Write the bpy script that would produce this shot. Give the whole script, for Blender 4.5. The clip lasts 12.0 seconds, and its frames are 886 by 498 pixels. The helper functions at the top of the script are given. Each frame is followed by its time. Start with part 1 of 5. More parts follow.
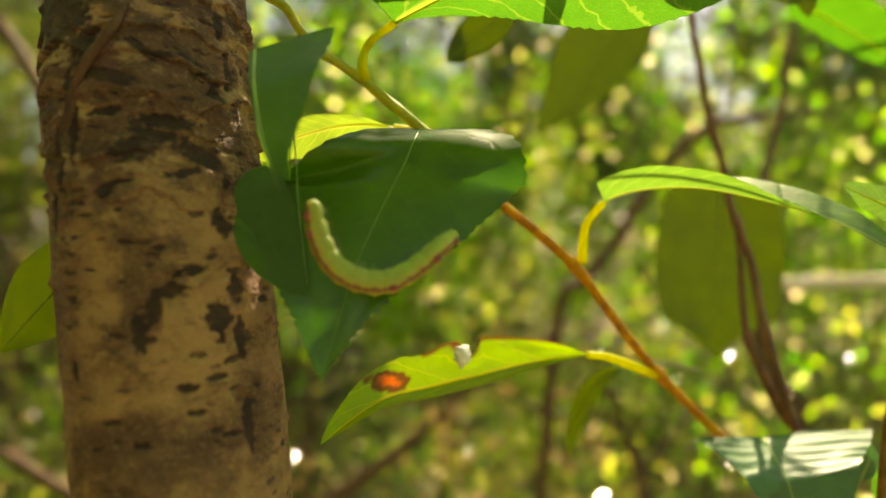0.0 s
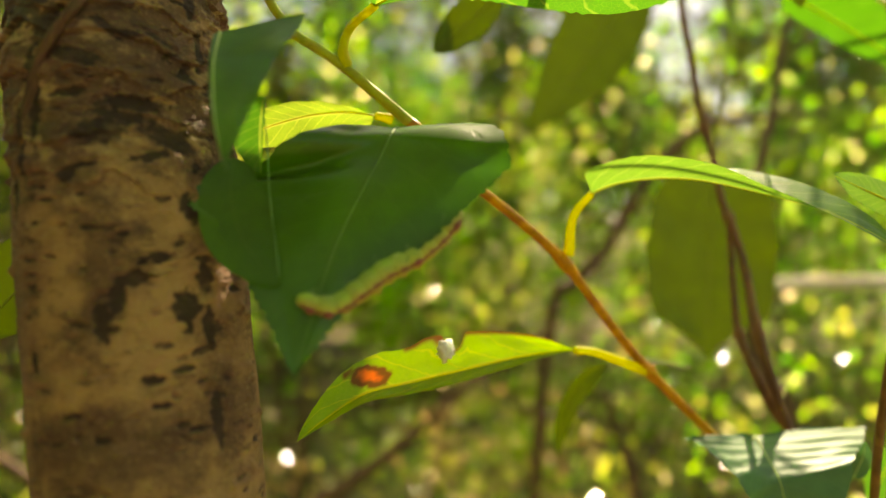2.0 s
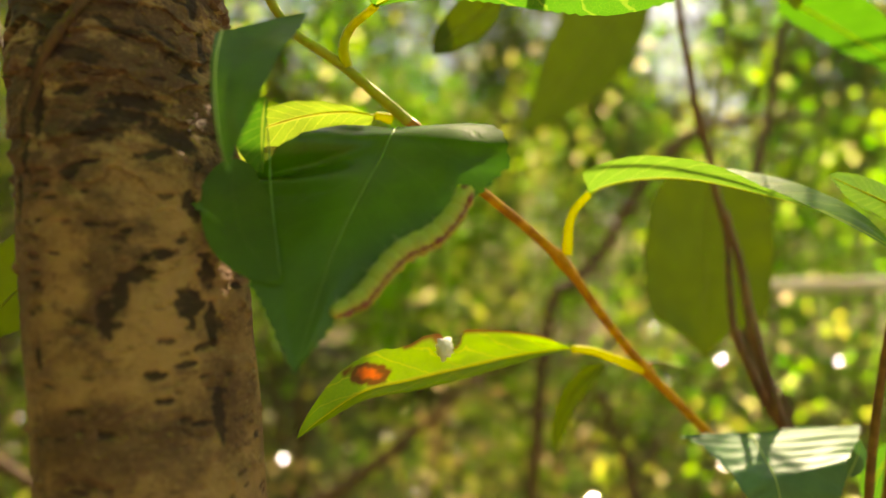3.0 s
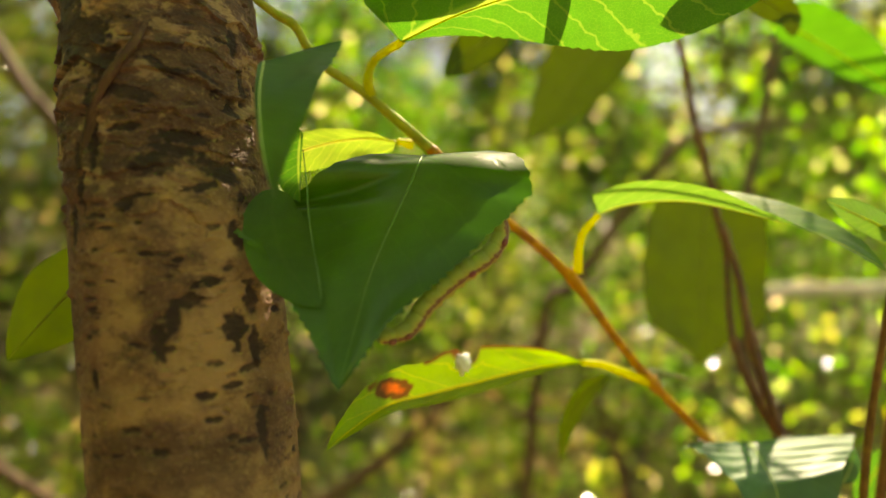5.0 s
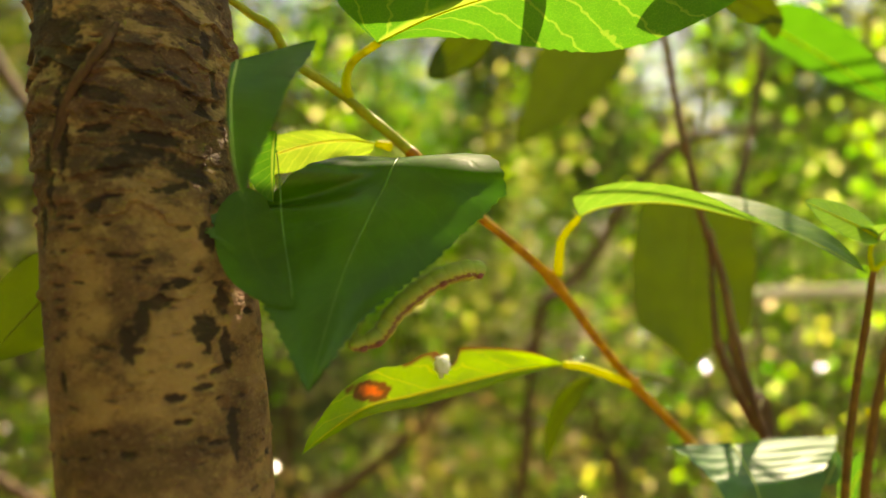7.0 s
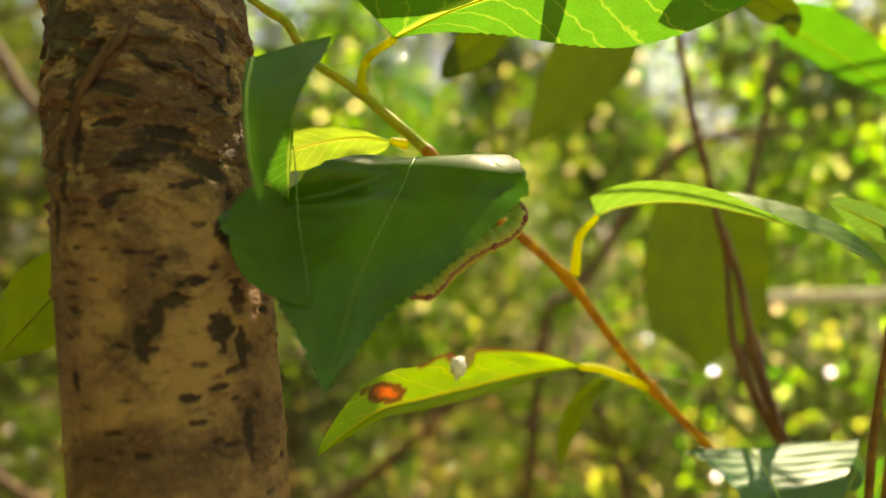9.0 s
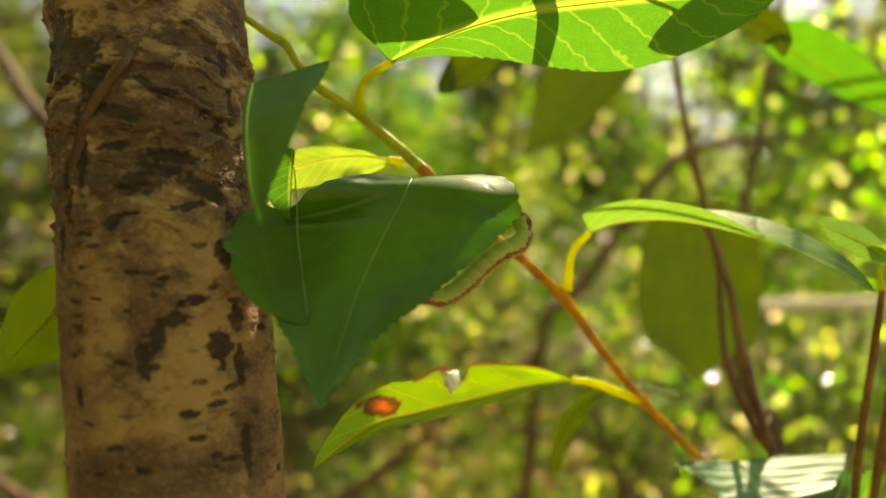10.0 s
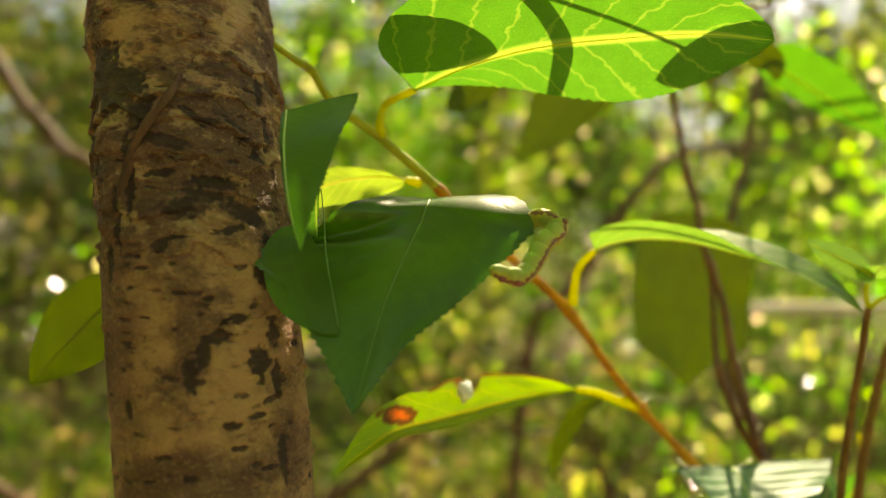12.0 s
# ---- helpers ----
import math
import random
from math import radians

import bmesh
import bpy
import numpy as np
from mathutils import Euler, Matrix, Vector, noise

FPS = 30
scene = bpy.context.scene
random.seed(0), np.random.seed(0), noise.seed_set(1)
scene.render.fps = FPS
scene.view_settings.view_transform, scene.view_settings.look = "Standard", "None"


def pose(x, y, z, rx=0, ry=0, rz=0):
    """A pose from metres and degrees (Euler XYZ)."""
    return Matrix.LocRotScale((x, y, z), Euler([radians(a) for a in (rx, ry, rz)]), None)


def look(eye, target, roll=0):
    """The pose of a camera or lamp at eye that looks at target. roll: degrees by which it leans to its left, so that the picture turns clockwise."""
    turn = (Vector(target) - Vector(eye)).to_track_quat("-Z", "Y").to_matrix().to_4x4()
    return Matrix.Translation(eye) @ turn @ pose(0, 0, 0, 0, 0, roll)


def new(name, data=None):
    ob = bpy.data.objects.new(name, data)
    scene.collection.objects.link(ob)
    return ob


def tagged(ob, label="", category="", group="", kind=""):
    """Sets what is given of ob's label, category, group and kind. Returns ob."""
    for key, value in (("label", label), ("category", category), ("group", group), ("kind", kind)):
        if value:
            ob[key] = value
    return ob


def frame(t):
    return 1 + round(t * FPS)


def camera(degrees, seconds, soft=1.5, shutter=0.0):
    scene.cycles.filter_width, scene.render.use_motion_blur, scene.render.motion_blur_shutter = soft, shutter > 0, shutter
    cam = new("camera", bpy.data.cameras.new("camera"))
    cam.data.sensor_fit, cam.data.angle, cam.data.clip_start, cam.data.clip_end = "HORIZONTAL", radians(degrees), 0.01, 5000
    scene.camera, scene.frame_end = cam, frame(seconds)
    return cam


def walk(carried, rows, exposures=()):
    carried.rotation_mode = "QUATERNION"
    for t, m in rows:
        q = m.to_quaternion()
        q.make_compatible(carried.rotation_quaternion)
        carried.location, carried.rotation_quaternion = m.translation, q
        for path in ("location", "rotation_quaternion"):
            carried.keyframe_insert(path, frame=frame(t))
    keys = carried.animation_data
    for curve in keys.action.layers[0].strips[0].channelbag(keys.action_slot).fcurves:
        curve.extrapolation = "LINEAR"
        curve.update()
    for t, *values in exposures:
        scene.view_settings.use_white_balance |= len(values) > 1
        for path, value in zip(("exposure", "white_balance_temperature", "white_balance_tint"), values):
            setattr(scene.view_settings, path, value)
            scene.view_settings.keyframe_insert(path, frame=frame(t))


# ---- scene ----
# A caterpillar on a poplar leaf beside a sapling trunk, seen from about 15 cm away in a sunny thicket.
cam = camera(67.44, 12.0, soft=1.2)
cam.data.dof.use_dof = True
cam.data.dof.focus_distance = 0.175
cam.data.dof.aperture_fstop = 5.6
EXPOSE, KELVIN = 1.31, 10100.0
PATH = [
    (0.0, -0.00000, -0.00000, 1.00000, -0.000, 0.000, 0.000),
    (0.5, 0.00316, -0.00167, 1.00089, 0.015, -0.062, -0.069),
    (1.0, 0.00729, -0.00000, 0.99816, -0.271, -0.019, 0.037),
    (1.5, 0.00577, 0.00229, 0.99565, -0.455, -0.021, 0.298),
    (2.0, 0.00367, 0.00558, 0.99676, -0.432, 0.194, -0.067),
    (2.5, 0.00541, 0.00506, 0.99647, -0.471, 0.323, -0.076),
    (3.0, 0.00313, 0.00400, 0.99581, -0.661, 0.363, -0.181),
    (5.0, -0.00590, -0.00610, 1.00151, -1.456, 0.520, -0.244),
    (5.5, -0.00482, -0.00407, 0.99670, -1.637, 0.423, 0.009),
    (6.0, -0.00867, -0.00051, 0.99881, -1.613, 0.518, -0.281),
    (6.5, -0.00658, -0.00341, 1.00008, -1.647, 0.841, -0.197),
    (7.0, 0.00001, -0.00584, 1.00086, -1.673, 0.863, -0.129),
    (9.0, -0.00380, -0.00210, 0.99957, -1.371, 1.177, -0.290),
    (9.5, -0.00416, -0.00273, 1.00072, -1.369, 1.349, -0.188),
    (10.0, -0.00226, -0.00711, 1.00359, -1.370, 1.479, -0.592),
    (10.5, -0.00091, -0.00964, 1.00211, -1.680, 1.470, -0.507),
    (11.0, -0.00415, -0.01027, 1.00311, -2.019, 1.487, -0.678),
    (11.5, -0.00964, -0.01498, 1.00729, -2.343, 1.408, -1.058),
    (12.0, -0.01275, -0.01799, 1.00948, -2.696, 1.308, -1.163),
]
walk(cam, [(t, pose(x, y, z, 90 + pitch, roll, yaw)) for t, x, y, z, yaw, pitch, roll in PATH],
     exposures=[(0.0, EXPOSE, KELVIN, 13.0), (12.0, EXPOSE, KELVIN, 13.0)])

# ---- light: high sun a little ahead and to the right, clear sky ----
SUN_FROM = Vector((0.22, 0.66, 0.72)).normalized()
world = bpy.data.worlds.new("sky")
scene.world = world
world.use_nodes = True
wn, wl = world.node_tree.nodes, world.node_tree.links
sky = wn.new("ShaderNodeTexSky")
sky.sky_type = "NISHITA"
sky.sun_disc = False
sky.sun_elevation = math.asin(SUN_FROM.z)
sky.sun_rotation = math.atan2(SUN_FROM.x, SUN_FROM.y)
wl.new(sky.outputs[0], wn["Background"].inputs[0])
wn["Background"].inputs[1].default_value = 0.10
sun = new("sun", bpy.data.lights.new("sun", "SUN"))
sun.data.energy = 5.0
sun.data.angle = radians(0.6)
sun.data.color = (1.0, 0.95, 0.86)
sun.matrix_world = look(SUN_FROM * 6 + Vector((0, 0, 1)), (0, 0, 1))


# ---- materials ----
def material(name):
    m = bpy.data.materials.new(name)
    m.use_nodes = True
    nodes, links = m.node_tree.nodes, m.node_tree.links
    return m, nodes, links, nodes["Principled BSDF"]


def noise_node(nodes, links, scale, detail=3.0, rough=0.6, vec=None):
    n = nodes.new("ShaderNodeTexNoise")
    n.inputs["Scale"].default_value, n.inputs["Detail"].default_value, n.inputs["Roughness"].default_value = scale, detail, rough
    if vec is not None:
        links.new(vec, n.inputs["Vector"])
    return n


def mix_rgb(nodes, links, fac, a, b):
    n = nodes.new("ShaderNodeMix")
    n.data_type = "RGBA"
    for socket, value in ((n.inputs[0], fac), (n.inputs[6], a), (n.inputs[7], b)):
        if isinstance(value, bpy.types.NodeSocket):
            links.new(value, socket)
        elif isinstance(value, tuple):
            socket.default_value = (*value, 1.0)
        else:
            socket.default_value = value
    return n.outputs[2]


def calc(nodes, links, kind, a, b=0.0, clamp=False):
    n = nodes.new("ShaderNodeMath")
    n.operation, n.use_clamp = kind, clamp
    for socket, value in zip(n.inputs, (a, b)):
        if isinstance(value, bpy.types.NodeSocket):
            links.new(value, socket)
        else:
            socket.default_value = value
    return n.outputs[0]


def remap(nodes, links, value, lo, hi, a=0.0, b=1.0):
    n = nodes.new("ShaderNodeMapRange")
    n.interpolation_type = "SMOOTHSTEP"
    links.new(value, n.inputs[0])
    for i, v in zip((1, 2, 3, 4), (lo, hi, a, b)):
        n.inputs[i].default_value = v
    return n.outputs[0]


def bump(nodes, links, height, strength, distance, bsdf):
    n = nodes.new("ShaderNodeBump")
    n.inputs["Strength"].default_value, n.inputs["Distance"].default_value = strength, distance
    links.new(height, n.inputs["Height"])
    links.new(n.outputs[0], bsdf.inputs["Normal"])
    return n


def leaf_material(name, face, glow, vein, gloss=0.42, through_share=0.5, veins=9.0, rust=None, show=1.0, shine=0.5):
    """A leaf lit from either side: face colour, colour of the light that passes through, colour of the veins."""
    m, nodes, links, bsdf = material(name)
    uv = nodes.new("ShaderNodeUVMap").outputs[0]
    sep = nodes.new("ShaderNodeSeparateXYZ")
    links.new(uv, sep.inputs[0])
    s, a = sep.outputs[0], calc(nodes, links, "ABSOLUTE", sep.outputs[1])
    obj = nodes.new("ShaderNodeTexCoord").outputs["Object"]
    wob = noise_node(nodes, links, 260.0, 2.0, 0.5, obj)
    ph = calc(nodes, links, "SUBTRACT", calc(nodes, links, "MULTIPLY", s, veins),
              calc(nodes, links, "MULTIPLY", calc(nodes, links, "POWER", a, 0.9), 0.2 * veins))
    ph = calc(nodes, links, "ADD", ph, calc(nodes, links, "MULTIPLY", wob.outputs[0], 0.5))
    saw = calc(nodes, links, "ABSOLUTE", calc(nodes, links, "SUBTRACT", calc(nodes, links, "FRACT", ph), 0.5))
    side = remap(nodes, links, saw, 0.02, 0.07, 1.0, 0.0)
    vor = nodes.new("ShaderNodeTexVoronoi")
    vor.feature = "DISTANCE_TO_EDGE"
    vor.inputs["Scale"].default_value = 900.0
    links.new(obj, vor.inputs["Vector"])
    net = remap(nodes, links, vor.outputs["Distance"], 0.0, 0.07, 1.0, 0.0)
    lines = calc(nodes, links, "ADD", calc(nodes, links, "MULTIPLY", side, 0.75), calc(nodes, links, "MULTIPLY", net, 0.26), True)
    rib = remap(nodes, links, a, 0.03, 0.10, 1.0, 0.0)
    mot = noise_node(nodes, links, 70.0, 4.0, 0.65, obj)
    mottle = remap(nodes, links, mot.outputs[0], 0.3, 0.7, 0.0, 1.0)
    dark = tuple(c * 0.72 for c in face)
    col = mix_rgb(nodes, links, mottle, dark, face)
    col = mix_rgb(nodes, links, calc(nodes, links, "MULTIPLY", lines, 0.30 * show), col, vein)
    glo = mix_rgb(nodes, links, mottle, tuple(c * 0.85 for c in glow), glow)
    glo = mix_rgb(nodes, links, calc(nodes, links, "MULTIPLY", lines, 0.55 * show), glo, vein)
    glo = mix_rgb(nodes, links, calc(nodes, links, "MULTIPLY", rib, min(1.0, show)), glo, tuple(min(0.95, c * 1.15) for c in vein))
    if rust:
        att = nodes.new("ShaderNodeAttribute")
        att.attribute_name = "rust"
        ring = remap(nodes, links, att.outputs["Fac"], 0.05, 0.40)
        core = remap(nodes, links, att.outputs["Fac"], 0.55, 1.0)
        col = mix_rgb(nodes, links, core, mix_rgb(nodes, links, ring, col, (0.16, 0.055, 0.010)), rust)
        glo = mix_rgb(nodes, links, core, mix_rgb(nodes, links, ring, glo, (0.20, 0.07, 0.008)), tuple(min(1.0, c * 1.7) for c in rust))
    links.new(col, bsdf.inputs["Base Color"])
    bsdf.inputs["Roughness"].default_value = gloss
    bsdf.inputs["Specular IOR Level"].default_value = shine
    bump(nodes, links, calc(nodes, links, "ADD", lines, calc(nodes, links, "MULTIPLY", mot.outputs[0], 0.6)), 0.35 * show + 0.05, 0.00025, bsdf)
    tr = nodes.new("ShaderNodeBsdfTranslucent")
    links.new(glo, tr.inputs[0])
    mx = nodes.new("ShaderNodeMixShader")
    mx.inputs[0].default_value = through_share
    links.new(bsdf.outputs[0], mx.inputs[1])
    links.new(tr.outputs[0], mx.inputs[2])
    links.new(mx.outputs[0], nodes["Material Output"].inputs[0])
    return m


def plain_material(name, a, b, scale, rough=0.7, relief=0.3, stretch=(1, 1, 1), depth=0.0005):
    m, nodes, links, bsdf = material(name)
    mp = nodes.new("ShaderNodeMapping")
    mp.inputs["Scale"].default_value = stretch
    links.new(nodes.new("ShaderNodeTexCoord").outputs["Object"], mp.inputs[0])
    n1 = noise_node(nodes, links, scale, 5.0, 0.65, mp.outputs[0])
    n2 = noise_node(nodes, links, scale * 0.17, 3.0, 0.5, mp.outputs[0])
    f = calc(nodes, links, "ADD", calc(nodes, links, "MULTIPLY", n1.outputs[0], 0.6), calc(nodes, links, "MULTIPLY", n2.outputs[0], 0.4))
    links.new(mix_rgb(nodes, links, remap(nodes, links, f, 0.36, 0.64), a, b), bsdf.inputs["Base Color"])
    bsdf.inputs["Roughness"].default_value = rough
    bsdf.inputs["Specular IOR Level"].default_value = 0.3
    bump(nodes, links, n1.outputs[0], relief, depth, bsdf)
    return m


def rib_material(name, a, b, scale, share=0.5):
    """A leaf's rib or stalk, which glows a little with the sun behind it."""
    m = plain_material(name, a, b, scale, 0.45)
    nodes, links = m.node_tree.nodes, m.node_tree.links
    bsdf = nodes["Principled BSDF"]
    tr = nodes.new("ShaderNodeBsdfTranslucent")
    links.new(bsdf.inputs["Base Color"].links[0].from_socket, tr.inputs[0])
    mx = nodes.new("ShaderNodeMixShader")
    mx.inputs[0].default_value = share
    links.new(bsdf.outputs[0], mx.inputs[1])
    links.new(tr.outputs[0], mx.inputs[2])
    links.new(mx.outputs[0], nodes["Material Output"].inputs[0])
    return m


def bark_material():
    m, nodes, links, bsdf = material("bark")
    obj = nodes.new("ShaderNodeTexCoord").outputs["Object"]
    mp = nodes.new("ShaderNodeMapping")
    mp.inputs["Scale"].default_value = (1, 1, 2.2)
    links.new(obj, mp.inputs[0])
    big = noise_node(nodes, links, 38.0, 5.0, 0.62, obj)
    mid = noise_node(nodes, links, 120.0, 6.0, 0.68, mp.outputs[0])
    fine = noise_node(nodes, links, 900.0, 4.0, 0.7, obj)
    wide = noise_node(nodes, links, 22.0, 3.0, 0.5, obj)
    light = mix_rgb(nodes, links, remap(nodes, links, wide.outputs[0], 0.40, 0.60), (0.175, 0.083, 0.050), (0.36, 0.192, 0.086))
    col = mix_rgb(nodes, links, remap(nodes, links, big.outputs[0], 0.40, 0.58), (0.115, 0.054, 0.030), light)
    col = mix_rgb(nodes, links, remap(nodes, links, mid.outputs[0], 0.52, 0.66, 0.0, 0.75), col, (0.080, 0.038, 0.022))
    col = mix_rgb(nodes, links, remap(nodes, links, fine.outputs[0], 0.5, 0.75, 0.0, 0.35), col, (0.50, 0.32, 0.16))
    # pale flakes and darker old bark between them, plainer low on the trunk
    flk = nodes.new("ShaderNodeAttribute")
    flk.attribute_name = "flaky"
    shift = nodes.new("ShaderNodeMapping")
    shift.inputs["Location"].default_value, shift.inputs["Scale"].default_value = (3.1, 1.7, 0.4), (1, 1, 1.5)
    links.new(obj, shift.inputs[0])
    pale = noise_node(nodes, links, 82.0, 5.0, 0.62, shift.outputs[0])
    dark_zone = noise_node(nodes, links, 70.0, 5.0, 0.66, mp.outputs[0])
    col = mix_rgb(nodes, links, calc(nodes, links, "MULTIPLY", remap(nodes, links, dark_zone.outputs[0], 0.50, 0.60, 0.0, 0.70), flk.outputs["Fac"]), col, (0.066, 0.034, 0.023))
    col = mix_rgb(nodes, links, calc(nodes, links, "MULTIPLY", remap(nodes, links, pale.outputs[0], 0.52, 0.60, 0.0, 0.62), flk.outputs["Fac"]), col, (0.44, 0.255, 0.125))
    # bark scars, together with shade painted into its recesses
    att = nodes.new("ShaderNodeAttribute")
    att.attribute_name = "scar_shade"
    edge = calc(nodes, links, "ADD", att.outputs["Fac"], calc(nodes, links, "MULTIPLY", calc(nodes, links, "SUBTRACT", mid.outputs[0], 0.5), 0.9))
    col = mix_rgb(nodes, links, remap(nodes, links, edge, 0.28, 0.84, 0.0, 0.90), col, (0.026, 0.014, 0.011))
    links.new(col, bsdf.inputs["Base Color"])
    bsdf.inputs["Roughness"].default_value = 0.8
    bsdf.inputs["Specular IOR Level"].default_value = 0.3
    h = calc(nodes, links, "ADD", mid.outputs[0], calc(nodes, links, "MULTIPLY", fine.outputs[0], 0.4))
    bump(nodes, links, h, 1.0, 0.0013, bsdf)
    return m


def thicket_material(name, a, b, c, glow_gain=3.4, share=0.5, shine=0.55):
    """Leaves of the far thicket; each leaf takes its own tint."""
    m, nodes, links, bsdf = material(name)
    rnd = nodes.new("ShaderNodeNewGeometry").outputs["Random Per Island"]
    col = mix_rgb(nodes, links, remap(nodes, links, rnd, 0.0, 0.7), a, b)
    col = mix_rgb(nodes, links, remap(nodes, links, rnd, 0.82, 0.98), col, c)
    links.new(col, bsdf.inputs["Base Color"])
    bsdf.inputs["Roughness"].default_value = 0.14
    bsdf.inputs["Specular IOR Level"].default_value = shine
    tr = nodes.new("ShaderNodeBsdfTranslucent")
    vm = nodes.new("ShaderNodeVectorMath")
    vm.operation = "MULTIPLY"
    links.new(col, vm.inputs[0])
    vm.inputs[1].default_value = (glow_gain * 1.03, glow_gain, glow_gain * 0.75)
    links.new(vm.outputs[0], tr.inputs[0])
    mx = nodes.new("ShaderNodeMixShader")
    mx.inputs[0].default_value = share
    links.new(bsdf.outputs[0], mx.inputs[1])
    links.new(tr.outputs[0], mx.inputs[2])
    links.new(mx.outputs[0], nodes["Material Output"].inputs[0])
    return m


# the hanging leaves' shade is put into this darker, less translucent colour
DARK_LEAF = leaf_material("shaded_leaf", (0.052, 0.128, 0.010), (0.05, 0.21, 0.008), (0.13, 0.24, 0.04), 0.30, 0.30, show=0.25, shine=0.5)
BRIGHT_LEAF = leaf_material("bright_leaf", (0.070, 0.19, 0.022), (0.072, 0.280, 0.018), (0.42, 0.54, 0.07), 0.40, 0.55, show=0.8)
PLAIN_LEAF = leaf_material("plain_green_leaf", (0.06, 0.19, 0.02), (0.064, 0.255, 0.012), (0.25, 0.46, 0.04), 0.45, 0.55, show=0.3)
LIME_LEAF = leaf_material("lime_leaf", (0.16, 0.26, 0.03), (0.36, 0.54, 0.045), (0.78, 0.74, 0.12), 0.42, 0.55, 11.0)
YELLOW_LEAF = leaf_material("yellowing_leaf", (0.18, 0.30, 0.02), (0.36, 0.62, 0.020), (0.70, 0.62, 0.04), 0.42, 0.5, 8.0, rust=(0.55, 0.10, 0.012))
GREY_LEAF = leaf_material("grey_green_leaf", (0.085, 0.19, 0.075), (0.07, 0.24, 0.04), (0.16, 0.30, 0.13), 0.46, 0.22, 12.0, show=0.4, shine=0.45)
ARCH_LEAF = leaf_material("arched_leaf", (0.12, 0.25, 0.05), (0.20, 0.43, 0.04), (0.46, 0.58, 0.10), 0.30, 0.42, 11.0)
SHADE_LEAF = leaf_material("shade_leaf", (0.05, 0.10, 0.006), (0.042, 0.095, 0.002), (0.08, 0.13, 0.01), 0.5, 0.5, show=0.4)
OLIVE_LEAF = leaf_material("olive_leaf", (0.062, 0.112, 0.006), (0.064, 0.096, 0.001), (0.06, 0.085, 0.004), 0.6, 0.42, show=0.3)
RIB_PALE = plain_material("pale_rib", (0.30, 0.42, 0.12), (0.42, 0.52, 0.18), 400.0, 0.45)
# midrib of the hanging leaf, its shade put into the colour
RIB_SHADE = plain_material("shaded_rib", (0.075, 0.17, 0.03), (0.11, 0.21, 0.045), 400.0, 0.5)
RIB_DARK = plain_material("green_rib", (0.09, 0.20, 0.05), (0.14, 0.27, 0.08), 400.0, 0.45)
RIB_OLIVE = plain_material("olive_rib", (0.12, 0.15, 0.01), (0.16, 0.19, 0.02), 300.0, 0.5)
RIB_LIME = rib_material("lime_rib", (0.66, 0.66, 0.04), (0.84, 0.80, 0.06), 300.0, 0.5)
TWIG_BARK = plain_material("twig_bark", (0.30, 0.105, 0.003), (0.62, 0.270, 0.010), 180.0, 0.4, 0.4, (1, 1, 1), 0.0003)
TWIG_GREEN = rib_material("green_twig", (0.27, 0.33, 0.025), (0.48, 0.47, 0.05), 260.0, 0.2)
SHOOT_BARK = plain_material("shoot_bark", (0.13, 0.058, 0.012), (0.27, 0.125, 0.03), 200.0, 0.6, 0.4)
RED_BARK = plain_material("reddish_shoot_bark", (0.10, 0.036, 0.012), (0.22, 0.088, 0.030), 240.0, 0.5, 0.5, (1, 1, 0.5), 0.0004)
STEM_BROWN = plain_material("brown_stem", (0.070, 0.034, 0.016), (0.15, 0.075, 0.036), 90.0, 0.7, 0.5)
WEB = plain_material("white_web", (0.75, 0.72, 0.66), (0.88, 0.86, 0.82), 900.0, 0.7)
OLD_SHOOT = plain_material("old_shoot_bark", (0.065, 0.030, 0.016), (0.15, 0.072, 0.036), 300.0, 0.8, 0.7, (1, 1, 0.3), 0.0006)
DEAD_WOOD = plain_material("dead_wood", (0.48, 0.38, 0.29), (0.70, 0.58, 0.47), 40.0, 0.8, 0.5)
BARK = bark_material()
# sun and shade put into the tints: bright near, dark for far and left bushes
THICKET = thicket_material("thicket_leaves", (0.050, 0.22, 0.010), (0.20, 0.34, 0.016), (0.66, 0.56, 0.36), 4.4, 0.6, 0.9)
THICKET_DARK = thicket_material("shaded_thicket_leaves", (0.022, 0.050, 0.006), (0.110, 0.135, 0.020), (0.26, 0.17, 0.09), 3.0, 0.40, 0.7)
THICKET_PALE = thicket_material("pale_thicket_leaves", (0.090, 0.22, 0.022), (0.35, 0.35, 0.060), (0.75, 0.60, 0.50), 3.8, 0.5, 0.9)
GRASS = thicket_material("herb_leaves", (0.19, 0.14, 0.05), (0.38, 0.26, 0.13), (0.74, 0.56, 0.42), 1.8, 0.35, 0.15)
SOIL = plain_material("leaf_litter", (0.11, 0.08, 0.04), (0.28, 0.21, 0.10), 14.0, 0.9, 0.8, (1, 1, 1), 0.02)


# ---- builders ----
def link_mesh(name, bm, mat, parent=None):
    for f in bm.faces:
        f.smooth = True
    me = bpy.data.meshes.new(name)
    bm.to_mesh(me)
    bm.free()
    me.materials.append(mat)
    ob = new(name, me)
    if parent:
        ob.parent = parent
    return ob


def part(name, bm, mat, parent, label=""):
    return tagged(link_mesh(name, bm, mat, parent), label)


def root(name, label, category, group="", place=(0, 0, 0)):
    ob = tagged(new(name), label, category, group)
    ob.location = place
    return ob


